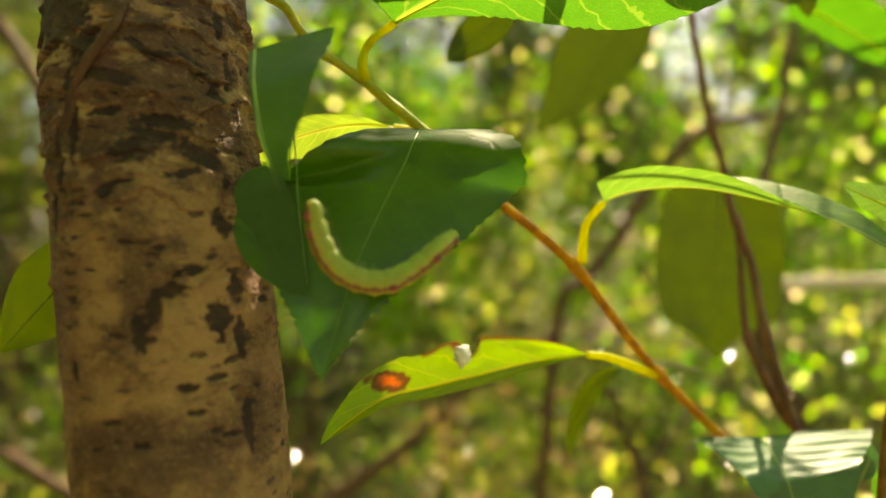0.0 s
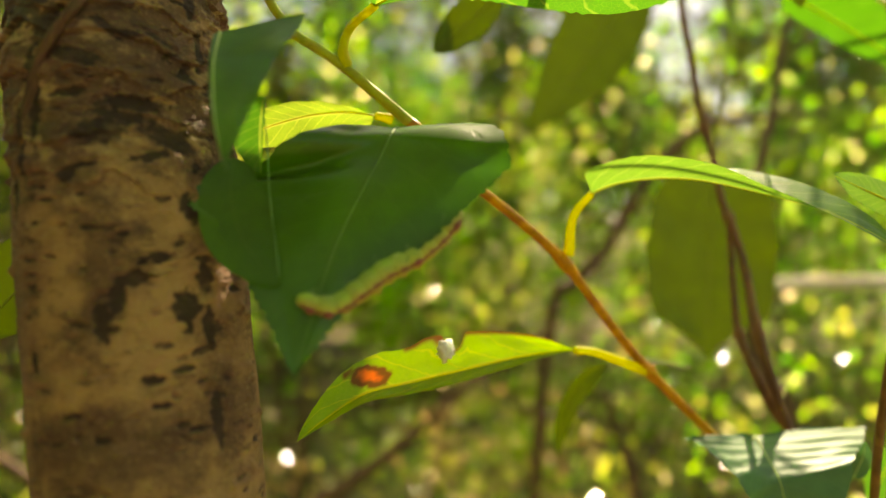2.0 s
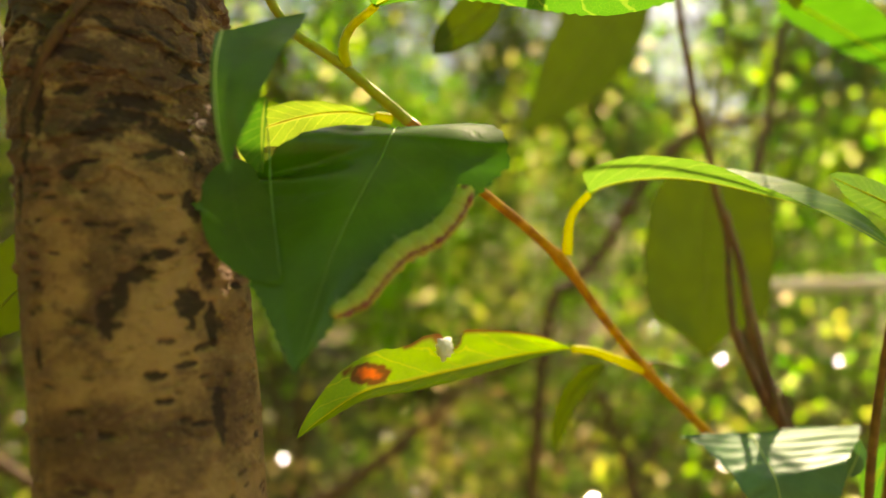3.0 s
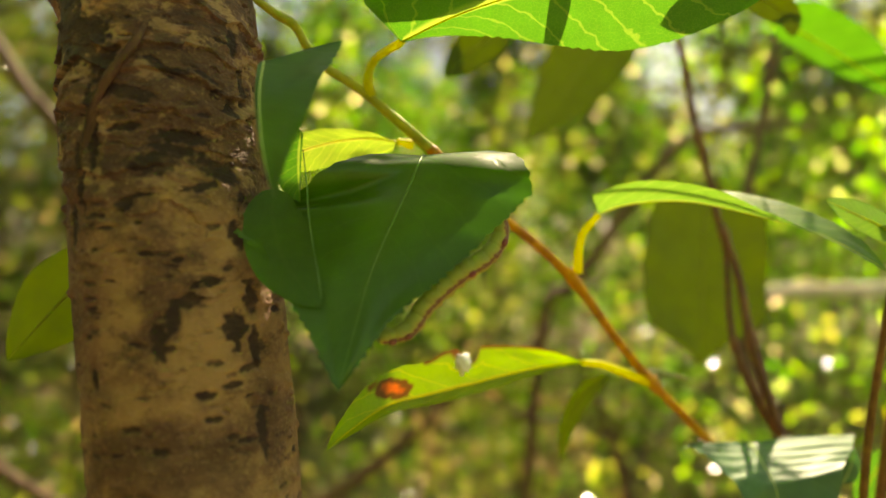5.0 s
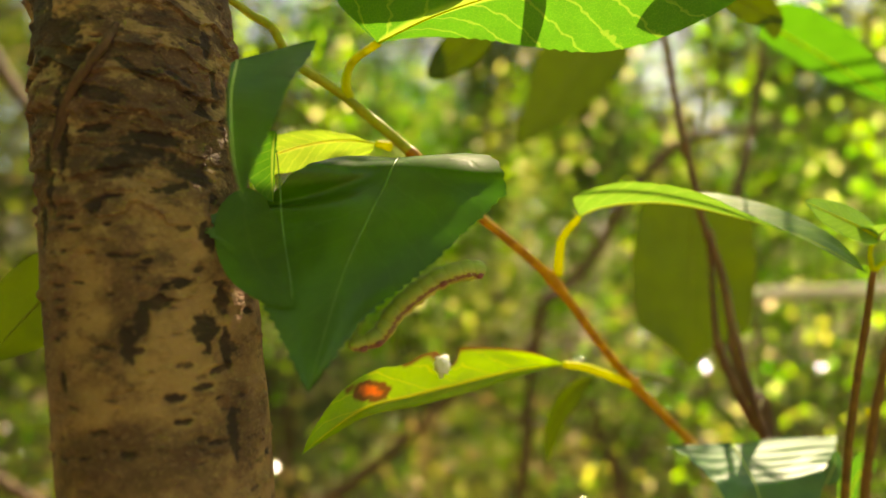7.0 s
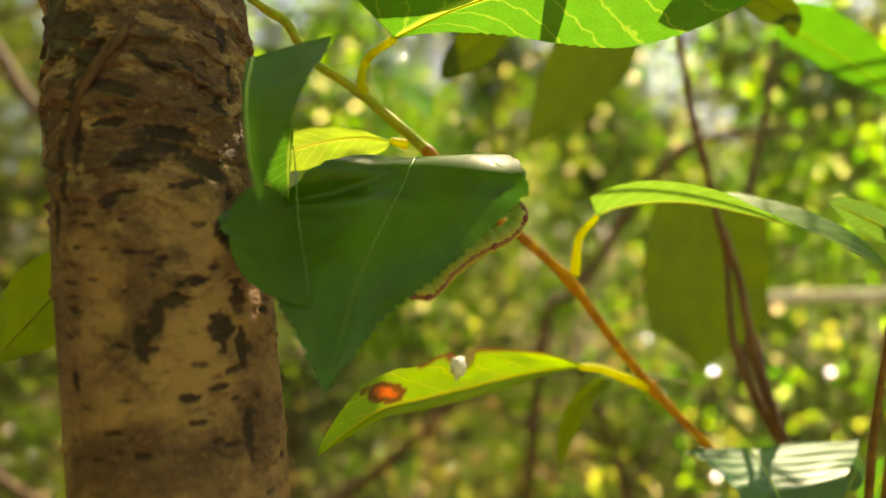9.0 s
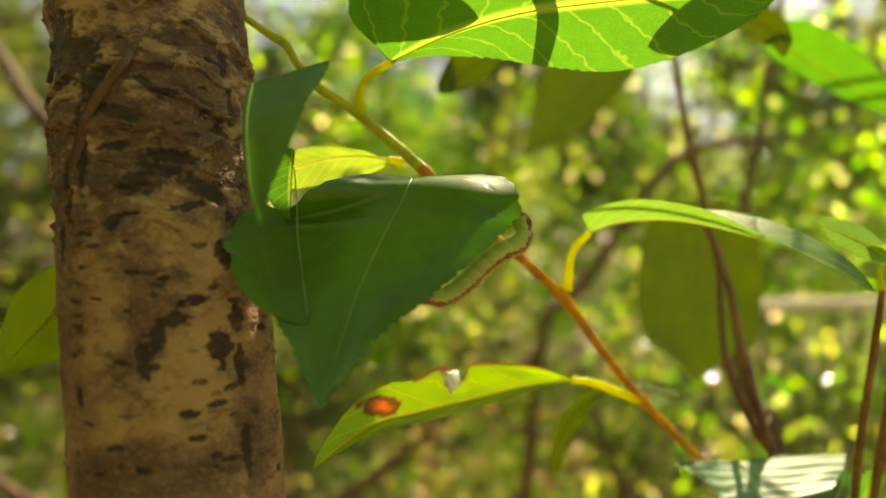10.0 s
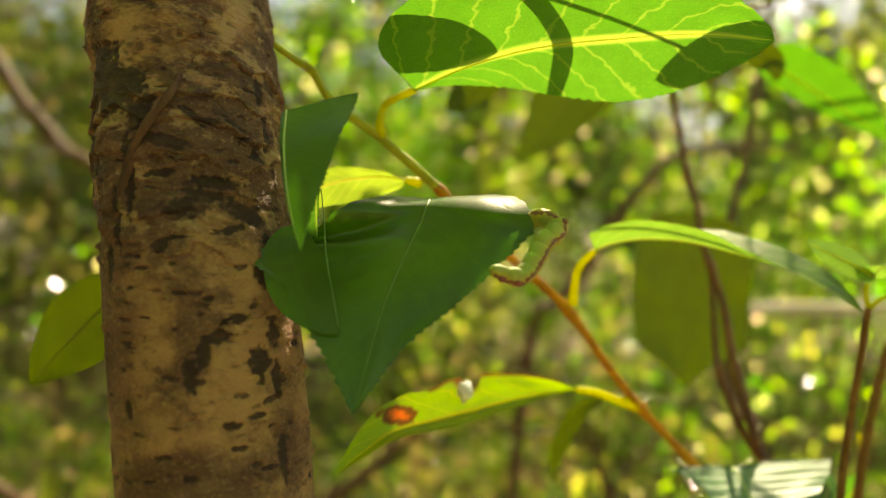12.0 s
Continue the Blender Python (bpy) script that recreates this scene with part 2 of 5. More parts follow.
def spline(points, n):
    """n + 1 places along a smooth line through the points."""
    p = [Vector(q) for q in points]
    p = [p[0] * 2 - p[1], *p, p[-1] * 2 - p[-2]]
    spans, out = len(p) - 3, []
    for k in range(n + 1):
        x = min(k / n * spans, spans - 1e-6)
        i, u = int(x), x - int(x)
        a, b, c, d = p[i:i + 4]
        out.append(0.5 * (b * 2 + (c - a) * u + (a * 2 - b * 5 + c * 4 - d) * u * u + (b * 3 - a - c * 3 + d) * u ** 3))
    return out


def even(points, n):
    """n + 1 places along the same line at equal steps."""
    fine = spline(points, n * 6)
    run = [0.0]
    for a, b in zip(fine, fine[1:]):
        run.append(run[-1] + (b - a).length)
    out, i = [], 0
    for k in range(n + 1):
        want = run[-1] * k / n
        while i < len(run) - 2 and run[i + 1] < want:
            i += 1
        out.append(fine[i].lerp(fine[i + 1], min(1.0, (want - run[i]) / max(run[i + 1] - run[i], 1e-9))))
    return out


def rod(points, radii, n=24, sides=10, rough=0.0, base=(0, 0, 0), knots=()):
    """A tapered tube through the points; knots: shares of its length at which it swells."""
    line, bm, rings = spline(points, n), bmesh.new(), []
    off = Vector(base)
    ref = Vector((0.31, 0.2, 0.93))
    for k, p in enumerate(line):
        t = (line[min(k + 1, n)] - line[max(k - 1, 0)]).normalized()
        a = t.cross(ref).normalized()
        b = t.cross(a)
        x = k / n * (len(radii) - 1)
        i = min(int(x), len(radii) - 2)
        r = radii[i] + (radii[i + 1] - radii[i]) * (x - i)
        for q in knots:
            r *= 1 + 0.45 * math.exp(-((k / n - q) / 0.018) ** 2)
        ring = []
        for j in range(sides):
            g = 2 * math.pi * j / sides
            d = a * math.cos(g) + b * math.sin(g)
            rr = r * (1 + rough * noise.noise(p * 300 + d * 2))
            ring.append(bm.verts.new(p + d * rr - off))
        rings.append(ring)
    for r0, r1 in zip(rings, rings[1:]):
        for j in range(sides):
            bm.faces.new((r0[j], r0[(j + 1) % sides], r1[(j + 1) % sides], r1[j]))
    bm.faces.new(rings[0][::-1])
    bm.faces.new(rings[-1])
    return bm


def outline(kind, s, rise=0.05, belly=0.45, ease=0.5):
    """Half width of a leaf at the share s of its length, 0 to 1; rise: the share over which a broad base widens."""
    if kind == "deltoid":
        return min(1.0, (s / rise) ** ease) * (1 - s) * (1 + belly * s)
    if kind == "strap":
        return min(1.0, (s / rise) ** 0.5) * (1 - s) ** 0.55
    if kind == "lance":
        return 1.9 * (s ** 0.65) * (1 - s) ** 0.95
    if kind == "club":
        return max(0.0, math.sin(math.pi * s ** 1.5)) ** 0.75
    if kind == "late":
        return max(0.0, math.sin(math.pi * s ** 1.04)) ** 0.8
    if kind == "round":
        return (1 - (2 * s / 0.90 - 1) ** 6) ** 0.5 * (0.86 + 0.14 * math.sin(3.6 * s)) if s < 0.80 else 0.74 * (1 - s) / 0.20 * (0.35 + 0.65 * (1 - s) / 0.20)
    if kind == "broad":
        return 1.42 * (s ** 0.30) * (1 - s) ** 0.72
    return 1.72 * (s ** 0.5) * (1 - s) ** 0.72


def leaf_sheet(mid, up, half, kind="ovate", fold=(0, 0), curl=(0, 0), crease=None, saw=0.0004, n=40, m=10, base=(0, 0, 0),
               wave=0.0, bites=(), seed=0.0, sweep=(0, 0), rise=(0.05, 0.05), unfold=(0.0, 0.0), belly=(0.45, 0.45), ease=(0.5, 0.5), ramp=0.001, ripple=(0.0, 0.0, 0.0)):
    """The blade of a leaf along its midrib. up: the normal at base and tip; half: widths left and right; fold and curl in degrees
    towards the normal; ripple: height, count and slant of its corrugation; unfold: how much of the fold is lost at the tip; sweep: how far the sides trail towards the tip. crease: share of the left half beyond which it turns by so many degrees. bites: (share, side, depth, span)."""
    line, bm = even(mid, n), bmesh.new()
    uv = bm.loops.layers.uv.new("UVMap")
    off, grid, where = Vector(base), [], {}
    for k, p in enumerate(line):
        s = k / n
        t = (line[min(k + 1, n)] - line[max(k - 1, 0)]).normalized()
        u = Vector(up[0]).lerp(Vector(up[1]), s)
        nn = (u - t * u.dot(t)).normalized()
        right = nn.cross(t)
        row = []
        for side, w, fo, cu in ((-1, half[0], fold[0], curl[0]), (1, half[1], fold[1], curl[1])):
            wid = w * outline(kind if isinstance(kind, str) else kind[(side + 1) // 2], s, rise[(side + 1) // 2], belly[(side + 1) // 2], ease[(side + 1) // 2])
            fo = fo * (1 - unfold[(side + 1) // 2] * s)
            for share, bs, deep, span in bites:
                if bs == side:
                    wid *= 1 - deep * math.exp(-((s - share) / span) ** 4)
            tooth = saw * (abs(((s * 34 + seed) % 1.0) - 0.5) * 2 - 0.5 + 0.6 * noise.noise(Vector((s * 40, seed, side))))
            pos, prev, cells = p.copy(), 0.0, []
            for j in range(1, m + 1):
                a = j / m
                turn = fo + cu * a
                if crease and side < 0 and a > crease[0]:
                    turn += crease[1]
                g = radians(turn)
                step = wid / m + (tooth if j == m and wid > saw * 2 else 0.0)
                pos = pos + (right * side * math.cos(g) + nn * math.sin(g) + t * sweep[(side + 1) // 2] * (1 - s) * min(1.0, s / ramp)) * step
                lift = nn * wave * noise.noise(Vector((s * 5 + seed, side * a * 2, seed)))
                lift = lift * a + nn * ripple[0] * a ** 0.5 * math.sin(6.283 * (ripple[1] * s - ripple[2] * a + 0.3 * noise.noise(Vector((s * 6, side * a * 3, seed)))))
                cells.append((pos + lift, side * a))
            row += cells[::-1] + [(p, 0.0)] if side < 0 else cells
        verts = []
        for q, a in row:
            v = bm.verts.new(q - off)
            where[v] = (s, a)
            verts.append(v)
        grid.append(verts)
    for r0, r1 in zip(grid, grid[1:]):
        for j in range(len(r0) - 1):
            f = bm.faces.new((r0[j], r0[j + 1], r1[j + 1], r1[j]))
            for lo in f.loops:
                lo[uv].uv = where[lo.vert]
    return bm, line


def leaf_thing(label, mid, up, half, mat, rib, petiole=None, group="", rib_r=0.0005, pivot=None, stalk_r=None, **shape):
    """One leaf with its blade, its midrib and, where it has one in sight, its stalk."""
    at = Vector(pivot) if pivot else Vector(mid[0])
    ob = root("leaf", label, "leaf", group, at)
    bm, line = leaf_sheet(mid, up, half, base=at, **shape)
    part("blade", bm, mat, ob)
    pts = [line[i] for i in range(0, len(line), 4)]
    part("midrib", rod(pts, (rib_r, rib_r * 0.7, rib_r * 0.15), 30, 6, 0.0, at), rib, ob, "paler raised midrib")
    if petiole:
        stalk = stalk_r or rib_r * 2.0
        part("stalk", rod(petiole, (stalk, stalk * 0.75, stalk * 0.65), 22, 8, 0.05, at), rib, ob, "thin curved leaf stalk")
    return ob


# ---- ground ----
def ground():
    bm = bmesh.new()
    n, size = 90, 60.0
    rows = []
    for i in range(n + 1):
        row = []
        for j in range(n + 1):
            x, y = ((2 * i / n - 1) ** 3) * size, ((2 * j / n - 1) ** 3) * size
            z = 0.05 * noise.noise(Vector((x, y, 0)) * 0.9) - 0.02
            row.append(bm.verts.new((x, y, z)))
        rows.append(row)
    for r0, r1 in zip(rows, rows[1:]):
        for j in range(n):
            bm.faces.new((r0[j], r1[j], r1[j + 1], r0[j + 1]))
    return tagged(link_mesh("ground", bm, SOIL), "woodland floor of brown leaf litter and soil", "ground", kind="structure")


ground()


# ---- the sapling ----
AXIS = [(-0.030, 0.140, -0.03), (-0.032, 0.142, 0.20), (-0.038, 0.146, 0.45), (-0.045, 0.150, 0.65), (-0.051, 0.153, 0.80), (-0.0565, 0.1562, 0.90),
        (-0.0622, 0.1596, 0.954), (-0.0686, 0.1645, 1.0), (-0.0769, 0.1745, 1.0509), (-0.086, 0.186, 1.105), (-0.098, 0.202, 1.18), (-0.115, 0.225, 1.30),
        (-0.15, 0.27, 1.6), (-0.20, 0.33, 2.0), (-0.24, 0.37, 2.5)]
# dark places on the bark, scars as well as shade painted into cracks and hollows: a point on or before it, half width,
# half height (metres), slope
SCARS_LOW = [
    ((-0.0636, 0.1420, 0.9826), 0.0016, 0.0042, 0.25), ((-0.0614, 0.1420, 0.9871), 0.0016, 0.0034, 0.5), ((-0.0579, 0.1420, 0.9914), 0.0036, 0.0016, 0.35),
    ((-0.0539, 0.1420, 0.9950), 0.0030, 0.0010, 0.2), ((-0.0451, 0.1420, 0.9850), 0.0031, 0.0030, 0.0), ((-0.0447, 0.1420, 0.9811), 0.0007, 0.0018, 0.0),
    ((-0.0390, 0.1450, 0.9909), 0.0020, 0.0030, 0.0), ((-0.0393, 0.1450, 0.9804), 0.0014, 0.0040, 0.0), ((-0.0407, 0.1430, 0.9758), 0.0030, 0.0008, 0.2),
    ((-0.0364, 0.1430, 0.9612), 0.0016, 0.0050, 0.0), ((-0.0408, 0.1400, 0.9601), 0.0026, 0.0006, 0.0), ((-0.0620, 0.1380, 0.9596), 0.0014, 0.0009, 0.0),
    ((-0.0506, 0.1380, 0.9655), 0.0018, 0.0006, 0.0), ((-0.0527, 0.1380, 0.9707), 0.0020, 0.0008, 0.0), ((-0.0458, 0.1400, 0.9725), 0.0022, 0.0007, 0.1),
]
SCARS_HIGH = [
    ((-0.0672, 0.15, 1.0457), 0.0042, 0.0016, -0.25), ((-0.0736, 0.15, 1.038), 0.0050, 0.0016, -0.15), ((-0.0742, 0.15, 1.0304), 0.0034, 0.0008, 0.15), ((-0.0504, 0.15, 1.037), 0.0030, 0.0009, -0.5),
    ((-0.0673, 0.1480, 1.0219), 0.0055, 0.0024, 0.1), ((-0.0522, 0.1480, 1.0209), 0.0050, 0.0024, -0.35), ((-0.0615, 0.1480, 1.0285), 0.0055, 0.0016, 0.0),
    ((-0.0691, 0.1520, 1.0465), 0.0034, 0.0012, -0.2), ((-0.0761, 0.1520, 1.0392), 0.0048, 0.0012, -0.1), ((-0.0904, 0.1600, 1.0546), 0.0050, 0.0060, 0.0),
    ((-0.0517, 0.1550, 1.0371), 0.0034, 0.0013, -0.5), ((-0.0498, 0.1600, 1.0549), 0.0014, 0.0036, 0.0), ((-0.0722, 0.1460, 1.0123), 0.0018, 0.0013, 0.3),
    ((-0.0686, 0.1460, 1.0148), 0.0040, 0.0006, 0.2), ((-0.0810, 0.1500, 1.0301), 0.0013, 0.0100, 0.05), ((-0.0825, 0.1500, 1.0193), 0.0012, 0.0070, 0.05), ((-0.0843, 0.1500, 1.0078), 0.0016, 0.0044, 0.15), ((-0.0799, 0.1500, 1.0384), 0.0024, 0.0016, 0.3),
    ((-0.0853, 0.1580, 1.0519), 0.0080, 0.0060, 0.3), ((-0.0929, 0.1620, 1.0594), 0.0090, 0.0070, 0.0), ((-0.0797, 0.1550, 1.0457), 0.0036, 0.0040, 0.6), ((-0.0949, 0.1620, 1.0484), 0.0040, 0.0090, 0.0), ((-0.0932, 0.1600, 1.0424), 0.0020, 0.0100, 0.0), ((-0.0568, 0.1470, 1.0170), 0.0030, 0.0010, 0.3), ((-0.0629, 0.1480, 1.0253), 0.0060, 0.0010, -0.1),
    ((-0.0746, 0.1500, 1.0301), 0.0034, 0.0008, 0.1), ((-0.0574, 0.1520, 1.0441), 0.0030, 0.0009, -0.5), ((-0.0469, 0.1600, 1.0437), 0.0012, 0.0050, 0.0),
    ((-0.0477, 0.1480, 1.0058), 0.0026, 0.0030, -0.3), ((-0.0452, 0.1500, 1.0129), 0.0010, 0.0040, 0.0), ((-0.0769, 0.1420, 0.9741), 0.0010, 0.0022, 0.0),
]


def trunk_axis():
    line = spline(AXIS, 800)

    def at(z):
        for a, b in zip(line, line[1:]):
            if b.z >= z:
                return a.lerp(b, (z - a.z) / max(b.z - a.z, 1e-9))
        return line[-1]
    return at


def trunk_radius(z):
    return 0.0245 + 0.008 * max(0.0, 0.35 - z) - 0.004 * max(0.0, z - 1.1)


def sapling():
    tree = root("tree", "slim sapling trunk with flaking tan and dark brown bark", "tree", place=AXIS[0])
    at, base = trunk_axis(), Vector(AXIS[0])
    heights = [0.92 * i / 30 for i in range(30)] + [0.92 + 0.165 * i / 560 for i in range(560)] + [1.085 + 1.3 * i / 30 for i in range(31)]
    # finely divided on the side of the trunk that is seen, coarse behind
    angles = [-math.pi + (math.pi + 0.35) * i / 400 for i in range(400)] + [0.35 + (math.pi - 0.35) * i / 50 for i in range(50)]
    around = len(angles)
    bm = bmesh.new()
    scar_shade = bm.verts.layers.float.new("scar_shade")
    flaky = bm.verts.layers.float.new("flaky")
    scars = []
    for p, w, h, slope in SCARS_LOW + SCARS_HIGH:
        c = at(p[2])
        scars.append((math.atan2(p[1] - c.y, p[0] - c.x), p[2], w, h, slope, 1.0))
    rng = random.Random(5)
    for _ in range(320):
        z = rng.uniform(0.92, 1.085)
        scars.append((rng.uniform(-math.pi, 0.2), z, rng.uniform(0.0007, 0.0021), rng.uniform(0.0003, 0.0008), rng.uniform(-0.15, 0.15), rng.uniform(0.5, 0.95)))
    # small nubs that stand out along the silhouette
    nubs = [(rng.choice((rng.uniform(-math.pi, -2.2), rng.uniform(-0.7, 0.1))), rng.uniform(0.93, 1.08), rng.uniform(0.0005, 0.0012), rng.uniform(0.0006, 0.0013)) for _ in range(70)]
    rings = []
    for z in heights:
        c, r0, ring = at(z), trunk_radius(z), []
        near = [q for q in scars if abs(q[1] - z) < q[3] * 2.5 + q[2] * abs(q[4]) * 2.5]
        upper = max(0.0, min(1.0, (z - 0.998) / 0.03))
        close = [q for q in nubs if abs(q[1] - z) < q[2] * 2]
        for g in angles:
            d = Vector((math.cos(g), math.sin(g), 0))
            q = Vector((d.x * 0.0245, d.y * 0.0245, z))
            swell = noise.noise(q * 28) * 0.0011 + noise.noise(q * 90) * 0.0004
            flat = Vector((q.x, q.y, q.z * 2.1))
            plate = noise.noise(flat * 62 + Vector((7, 0, 0))) + 0.5 * noise.noise(flat * 170) + 0.28 * noise.noise(flat * 480)
            step = max(0.0, min(1.0, plate * 9 + 0.5)) * (0.00012 + 0.00028 * upper)
            grain = 0.00009 * noise.noise(flat * 900)
            # overlapping plates, thick at their lower edge
            ph = (z / 0.0105 + 1.7 * noise.noise(q * 40) + 0.5 * noise.noise(q * 120) + 0.14 * noise.noise(q * 420)) % 1.0
            mask = max(0.0, min(1.0, 0.05 + 0.75 * upper + 2.6 * noise.noise(flat * 34 + Vector((3, 9, 1)))))
            step += (1 - ph) ** 1.6 * mask * (0.00020 + 0.00125 * upper)
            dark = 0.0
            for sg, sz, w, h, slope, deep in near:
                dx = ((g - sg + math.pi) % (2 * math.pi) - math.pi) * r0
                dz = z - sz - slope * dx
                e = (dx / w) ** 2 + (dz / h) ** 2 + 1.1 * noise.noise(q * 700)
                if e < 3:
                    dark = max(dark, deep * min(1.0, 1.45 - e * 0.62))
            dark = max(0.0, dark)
            for ng, nz, nw, high in close:
                e = (((g - ng) * r0) ** 2 + (z - nz) ** 2) / nw ** 2
                if e < 4:
                    grain += high * math.exp(-e)
            v = bm.verts.new(c + d * (r0 + swell + step + grain - 0.0006 * dark) - base)
            # upper left of the trunk darker, broken up by noise
            dark_zone = max(0.0, min(1.0, (-g - 1.75) * 2.2)) * max(0.0, min(1.0, (z - 1.022) * 55)) * max(0.0, min(1.0, 0.75 + 1.5 * noise.noise(flat * 55)))
            # sunken plates get painted shade besides the scars
            v[scar_shade] = max(dark * 0.8, 0.48 * dark_zone, upper * 0.40 * max(0.0, min(1.0, -plate * 4 - 0.05)))
            v[flaky] = 0.22 + 0.78 * upper
            ring.append(v)
        rings.append(ring)
    for a, b in zip(rings, rings[1:]):
        for j in range(around):
            bm.faces.new((a[j], a[(j + 1) % around], b[(j + 1) % around], b[j]))
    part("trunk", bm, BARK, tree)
    dead = [(-0.0720, 0.1515, 1.0558), (-0.0738, 0.1475, 1.0488), (-0.0787, 0.1462, 1.0409), (-0.0821, 0.1468, 1.0326), (-0.0839, 0.1478, 1.0234), (-0.0858, 0.1495, 1.0135), (-0.0883, 0.1530, 1.0086)]
    part("dead_shoot", rod(dead, (0.0008, 0.0011, 0.0012, 0.0011, 0.0007), 110, 14, 0.5, base), OLD_SHOOT, tree, "dry brown shoot grown onto the bark")
    # ragged flakes of bark that lift at their lower edge
    flakes = [((-0.0639, 0.1505, 1.0473), 0.0060, 0.0030), ((-0.0533, 0.1520, 1.0506), 0.0060, 0.0048), ((-0.0500, 0.1550, 1.0437), 0.0036, 0.0042), ((-0.0595, 0.1475, 1.0315), 0.0066, 0.0022),
              ((-0.0696, 0.1475, 1.0353), 0.0046, 0.0024), ((-0.0557, 0.1490, 1.0382), 0.0060, 0.0028), ((-0.0497, 0.1500, 1.0269), 0.0046, 0.0024), ((-0.0661, 0.1455, 1.0160), 0.0052, 0.0018),
              ((-0.0458, 0.1500, 1.0103), 0.0030, 0.0044), ((-0.0543, 0.1420, 0.9935), 0.0044, 0.0018)]
    for p, w, h in flakes:
        c = at(p[2])
        g0 = math.atan2(p[1] - c.y, p[0] - c.x)
        fb, grid = bmesh.new(), {}
        fw = fb.verts.layers.float.new("scar_shade")

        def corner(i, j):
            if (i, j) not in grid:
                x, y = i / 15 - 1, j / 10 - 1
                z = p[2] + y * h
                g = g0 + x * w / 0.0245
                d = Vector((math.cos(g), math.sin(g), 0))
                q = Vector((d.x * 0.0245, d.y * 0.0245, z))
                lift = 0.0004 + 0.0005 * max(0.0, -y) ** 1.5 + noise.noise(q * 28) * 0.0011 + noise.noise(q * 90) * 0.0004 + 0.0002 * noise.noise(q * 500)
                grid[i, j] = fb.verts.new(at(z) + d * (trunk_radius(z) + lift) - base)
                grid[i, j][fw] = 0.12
            return grid[i, j]
        for i in range(30):
            for j in range(20):
                x, y = (i + 0.5) / 15 - 1, (j + 0.5) / 10 - 1
                if x * x + y * y + 0.9 * noise.noise(Vector((x * 2.2 + p[0] * 900, y * 2.0, p[2] * 700))) + 0.35 * noise.noise(Vector((x * 7, y * 7, p[2] * 700))) < 0.62:
                    fb.faces.new((corner(i, j), corner(i + 1, j), corner(i + 1, j + 1), corner(i, j + 1)))
        ret = bmesh.ops.extrude_face_region(fb, geom=fb.faces[:])
        for v in [e for e in ret["geom"] if isinstance(e, bmesh.types.BMVert)]:
            v.co += Vector((math.cos(g0), math.sin(g0), 0)) * -0.0005
        bmesh.ops.recalc_face_normals(fb, faces=fb.faces[:])
        part("bark_flake", fb, BARK, tree)
    return tree


sapling()


# ---- the twig and its leaves ----
def twig():
    ob = root("twig", "slender orange-brown twig, green towards its tip", "twig", place=(0.0742, 0.2380, 0.9548))
    base = ob.location.copy()
    part("stem", rod([(-0.0081, 0.2064, 1.0385), (-0.0034, 0.2080, 1.0345), (0.0157, 0.2140, 1.0173), (0.0311, 0.2200, 1.0056), (0.0456, 0.2250, 0.9929),
                      (0.0624, 0.2320, 0.9722), (0.0778, 0.2380, 0.9546), (0.0906, 0.2430, 0.9423), (0.1047, 0.2480, 0.9289), (0.1203, 0.2520, 0.9123), (0.1342, 0.2560, 0.8869)],
                     (0.0014, 0.0015, 0.0016, 0.0016, 0.0017, 0.0017, 0.0018), 130, 12, 0.08, base, knots=(0.10, 0.40, 0.60)), TWIG_BARK, ob)
    part("shoot_tip", rod([(-0.0564, 0.1860, 1.0758), (-0.0508, 0.1900, 1.0726), (-0.0458, 0.1930, 1.0702), (-0.0427, 0.1950, 1.0652), (-0.0378, 0.1980, 1.0595), (-0.0312, 0.1990, 1.0556), (-0.0236, 0.2010, 1.0506), (-0.0163, 0.2035, 1.0449), (-0.0086, 0.2062, 1.0388), (-0.0039, 0.2078, 1.0350)],
                          (0.0010, 0.0014, 0.0013, 0.0014, 0.0015, 0.0017, 0.0017), 70, 10, 0.08, base), TWIG_GREEN, ob, "pale green young tip of the twig")
    for p, q in (((0.0458, 0.2240, 0.9937), (0.0440, 0.2230, 0.9972)), ((0.0775, 0.2370, 0.9550), (0.0795, 0.2370, 0.9574))):
        part("bud", rod([p, Vector(p).lerp(Vector(q), 0.5), q], (0.0012, 0.0011, 0.0003), 8, 8, 0.0, base), TWIG_BARK, ob, "small brown bud")
    return ob


twig()

MAIN_PIVOT = (-0.0056, 0.1658, 1.0263)
FLAP_PIVOT = (-0.0406, 0.1467, 1.0452)
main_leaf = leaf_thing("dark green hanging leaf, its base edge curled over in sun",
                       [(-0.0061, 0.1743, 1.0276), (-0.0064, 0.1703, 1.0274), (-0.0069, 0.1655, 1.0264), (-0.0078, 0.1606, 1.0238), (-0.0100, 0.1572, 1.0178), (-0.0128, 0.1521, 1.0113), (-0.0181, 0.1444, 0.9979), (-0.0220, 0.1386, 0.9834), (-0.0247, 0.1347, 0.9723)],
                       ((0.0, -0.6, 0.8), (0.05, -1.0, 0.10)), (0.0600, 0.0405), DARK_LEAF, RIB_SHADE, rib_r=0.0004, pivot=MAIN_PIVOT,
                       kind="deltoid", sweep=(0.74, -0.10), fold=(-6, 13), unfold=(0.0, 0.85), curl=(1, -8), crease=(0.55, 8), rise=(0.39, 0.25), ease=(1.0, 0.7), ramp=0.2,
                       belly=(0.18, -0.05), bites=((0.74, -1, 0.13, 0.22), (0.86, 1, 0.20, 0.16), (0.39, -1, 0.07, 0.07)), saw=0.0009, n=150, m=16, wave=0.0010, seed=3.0)
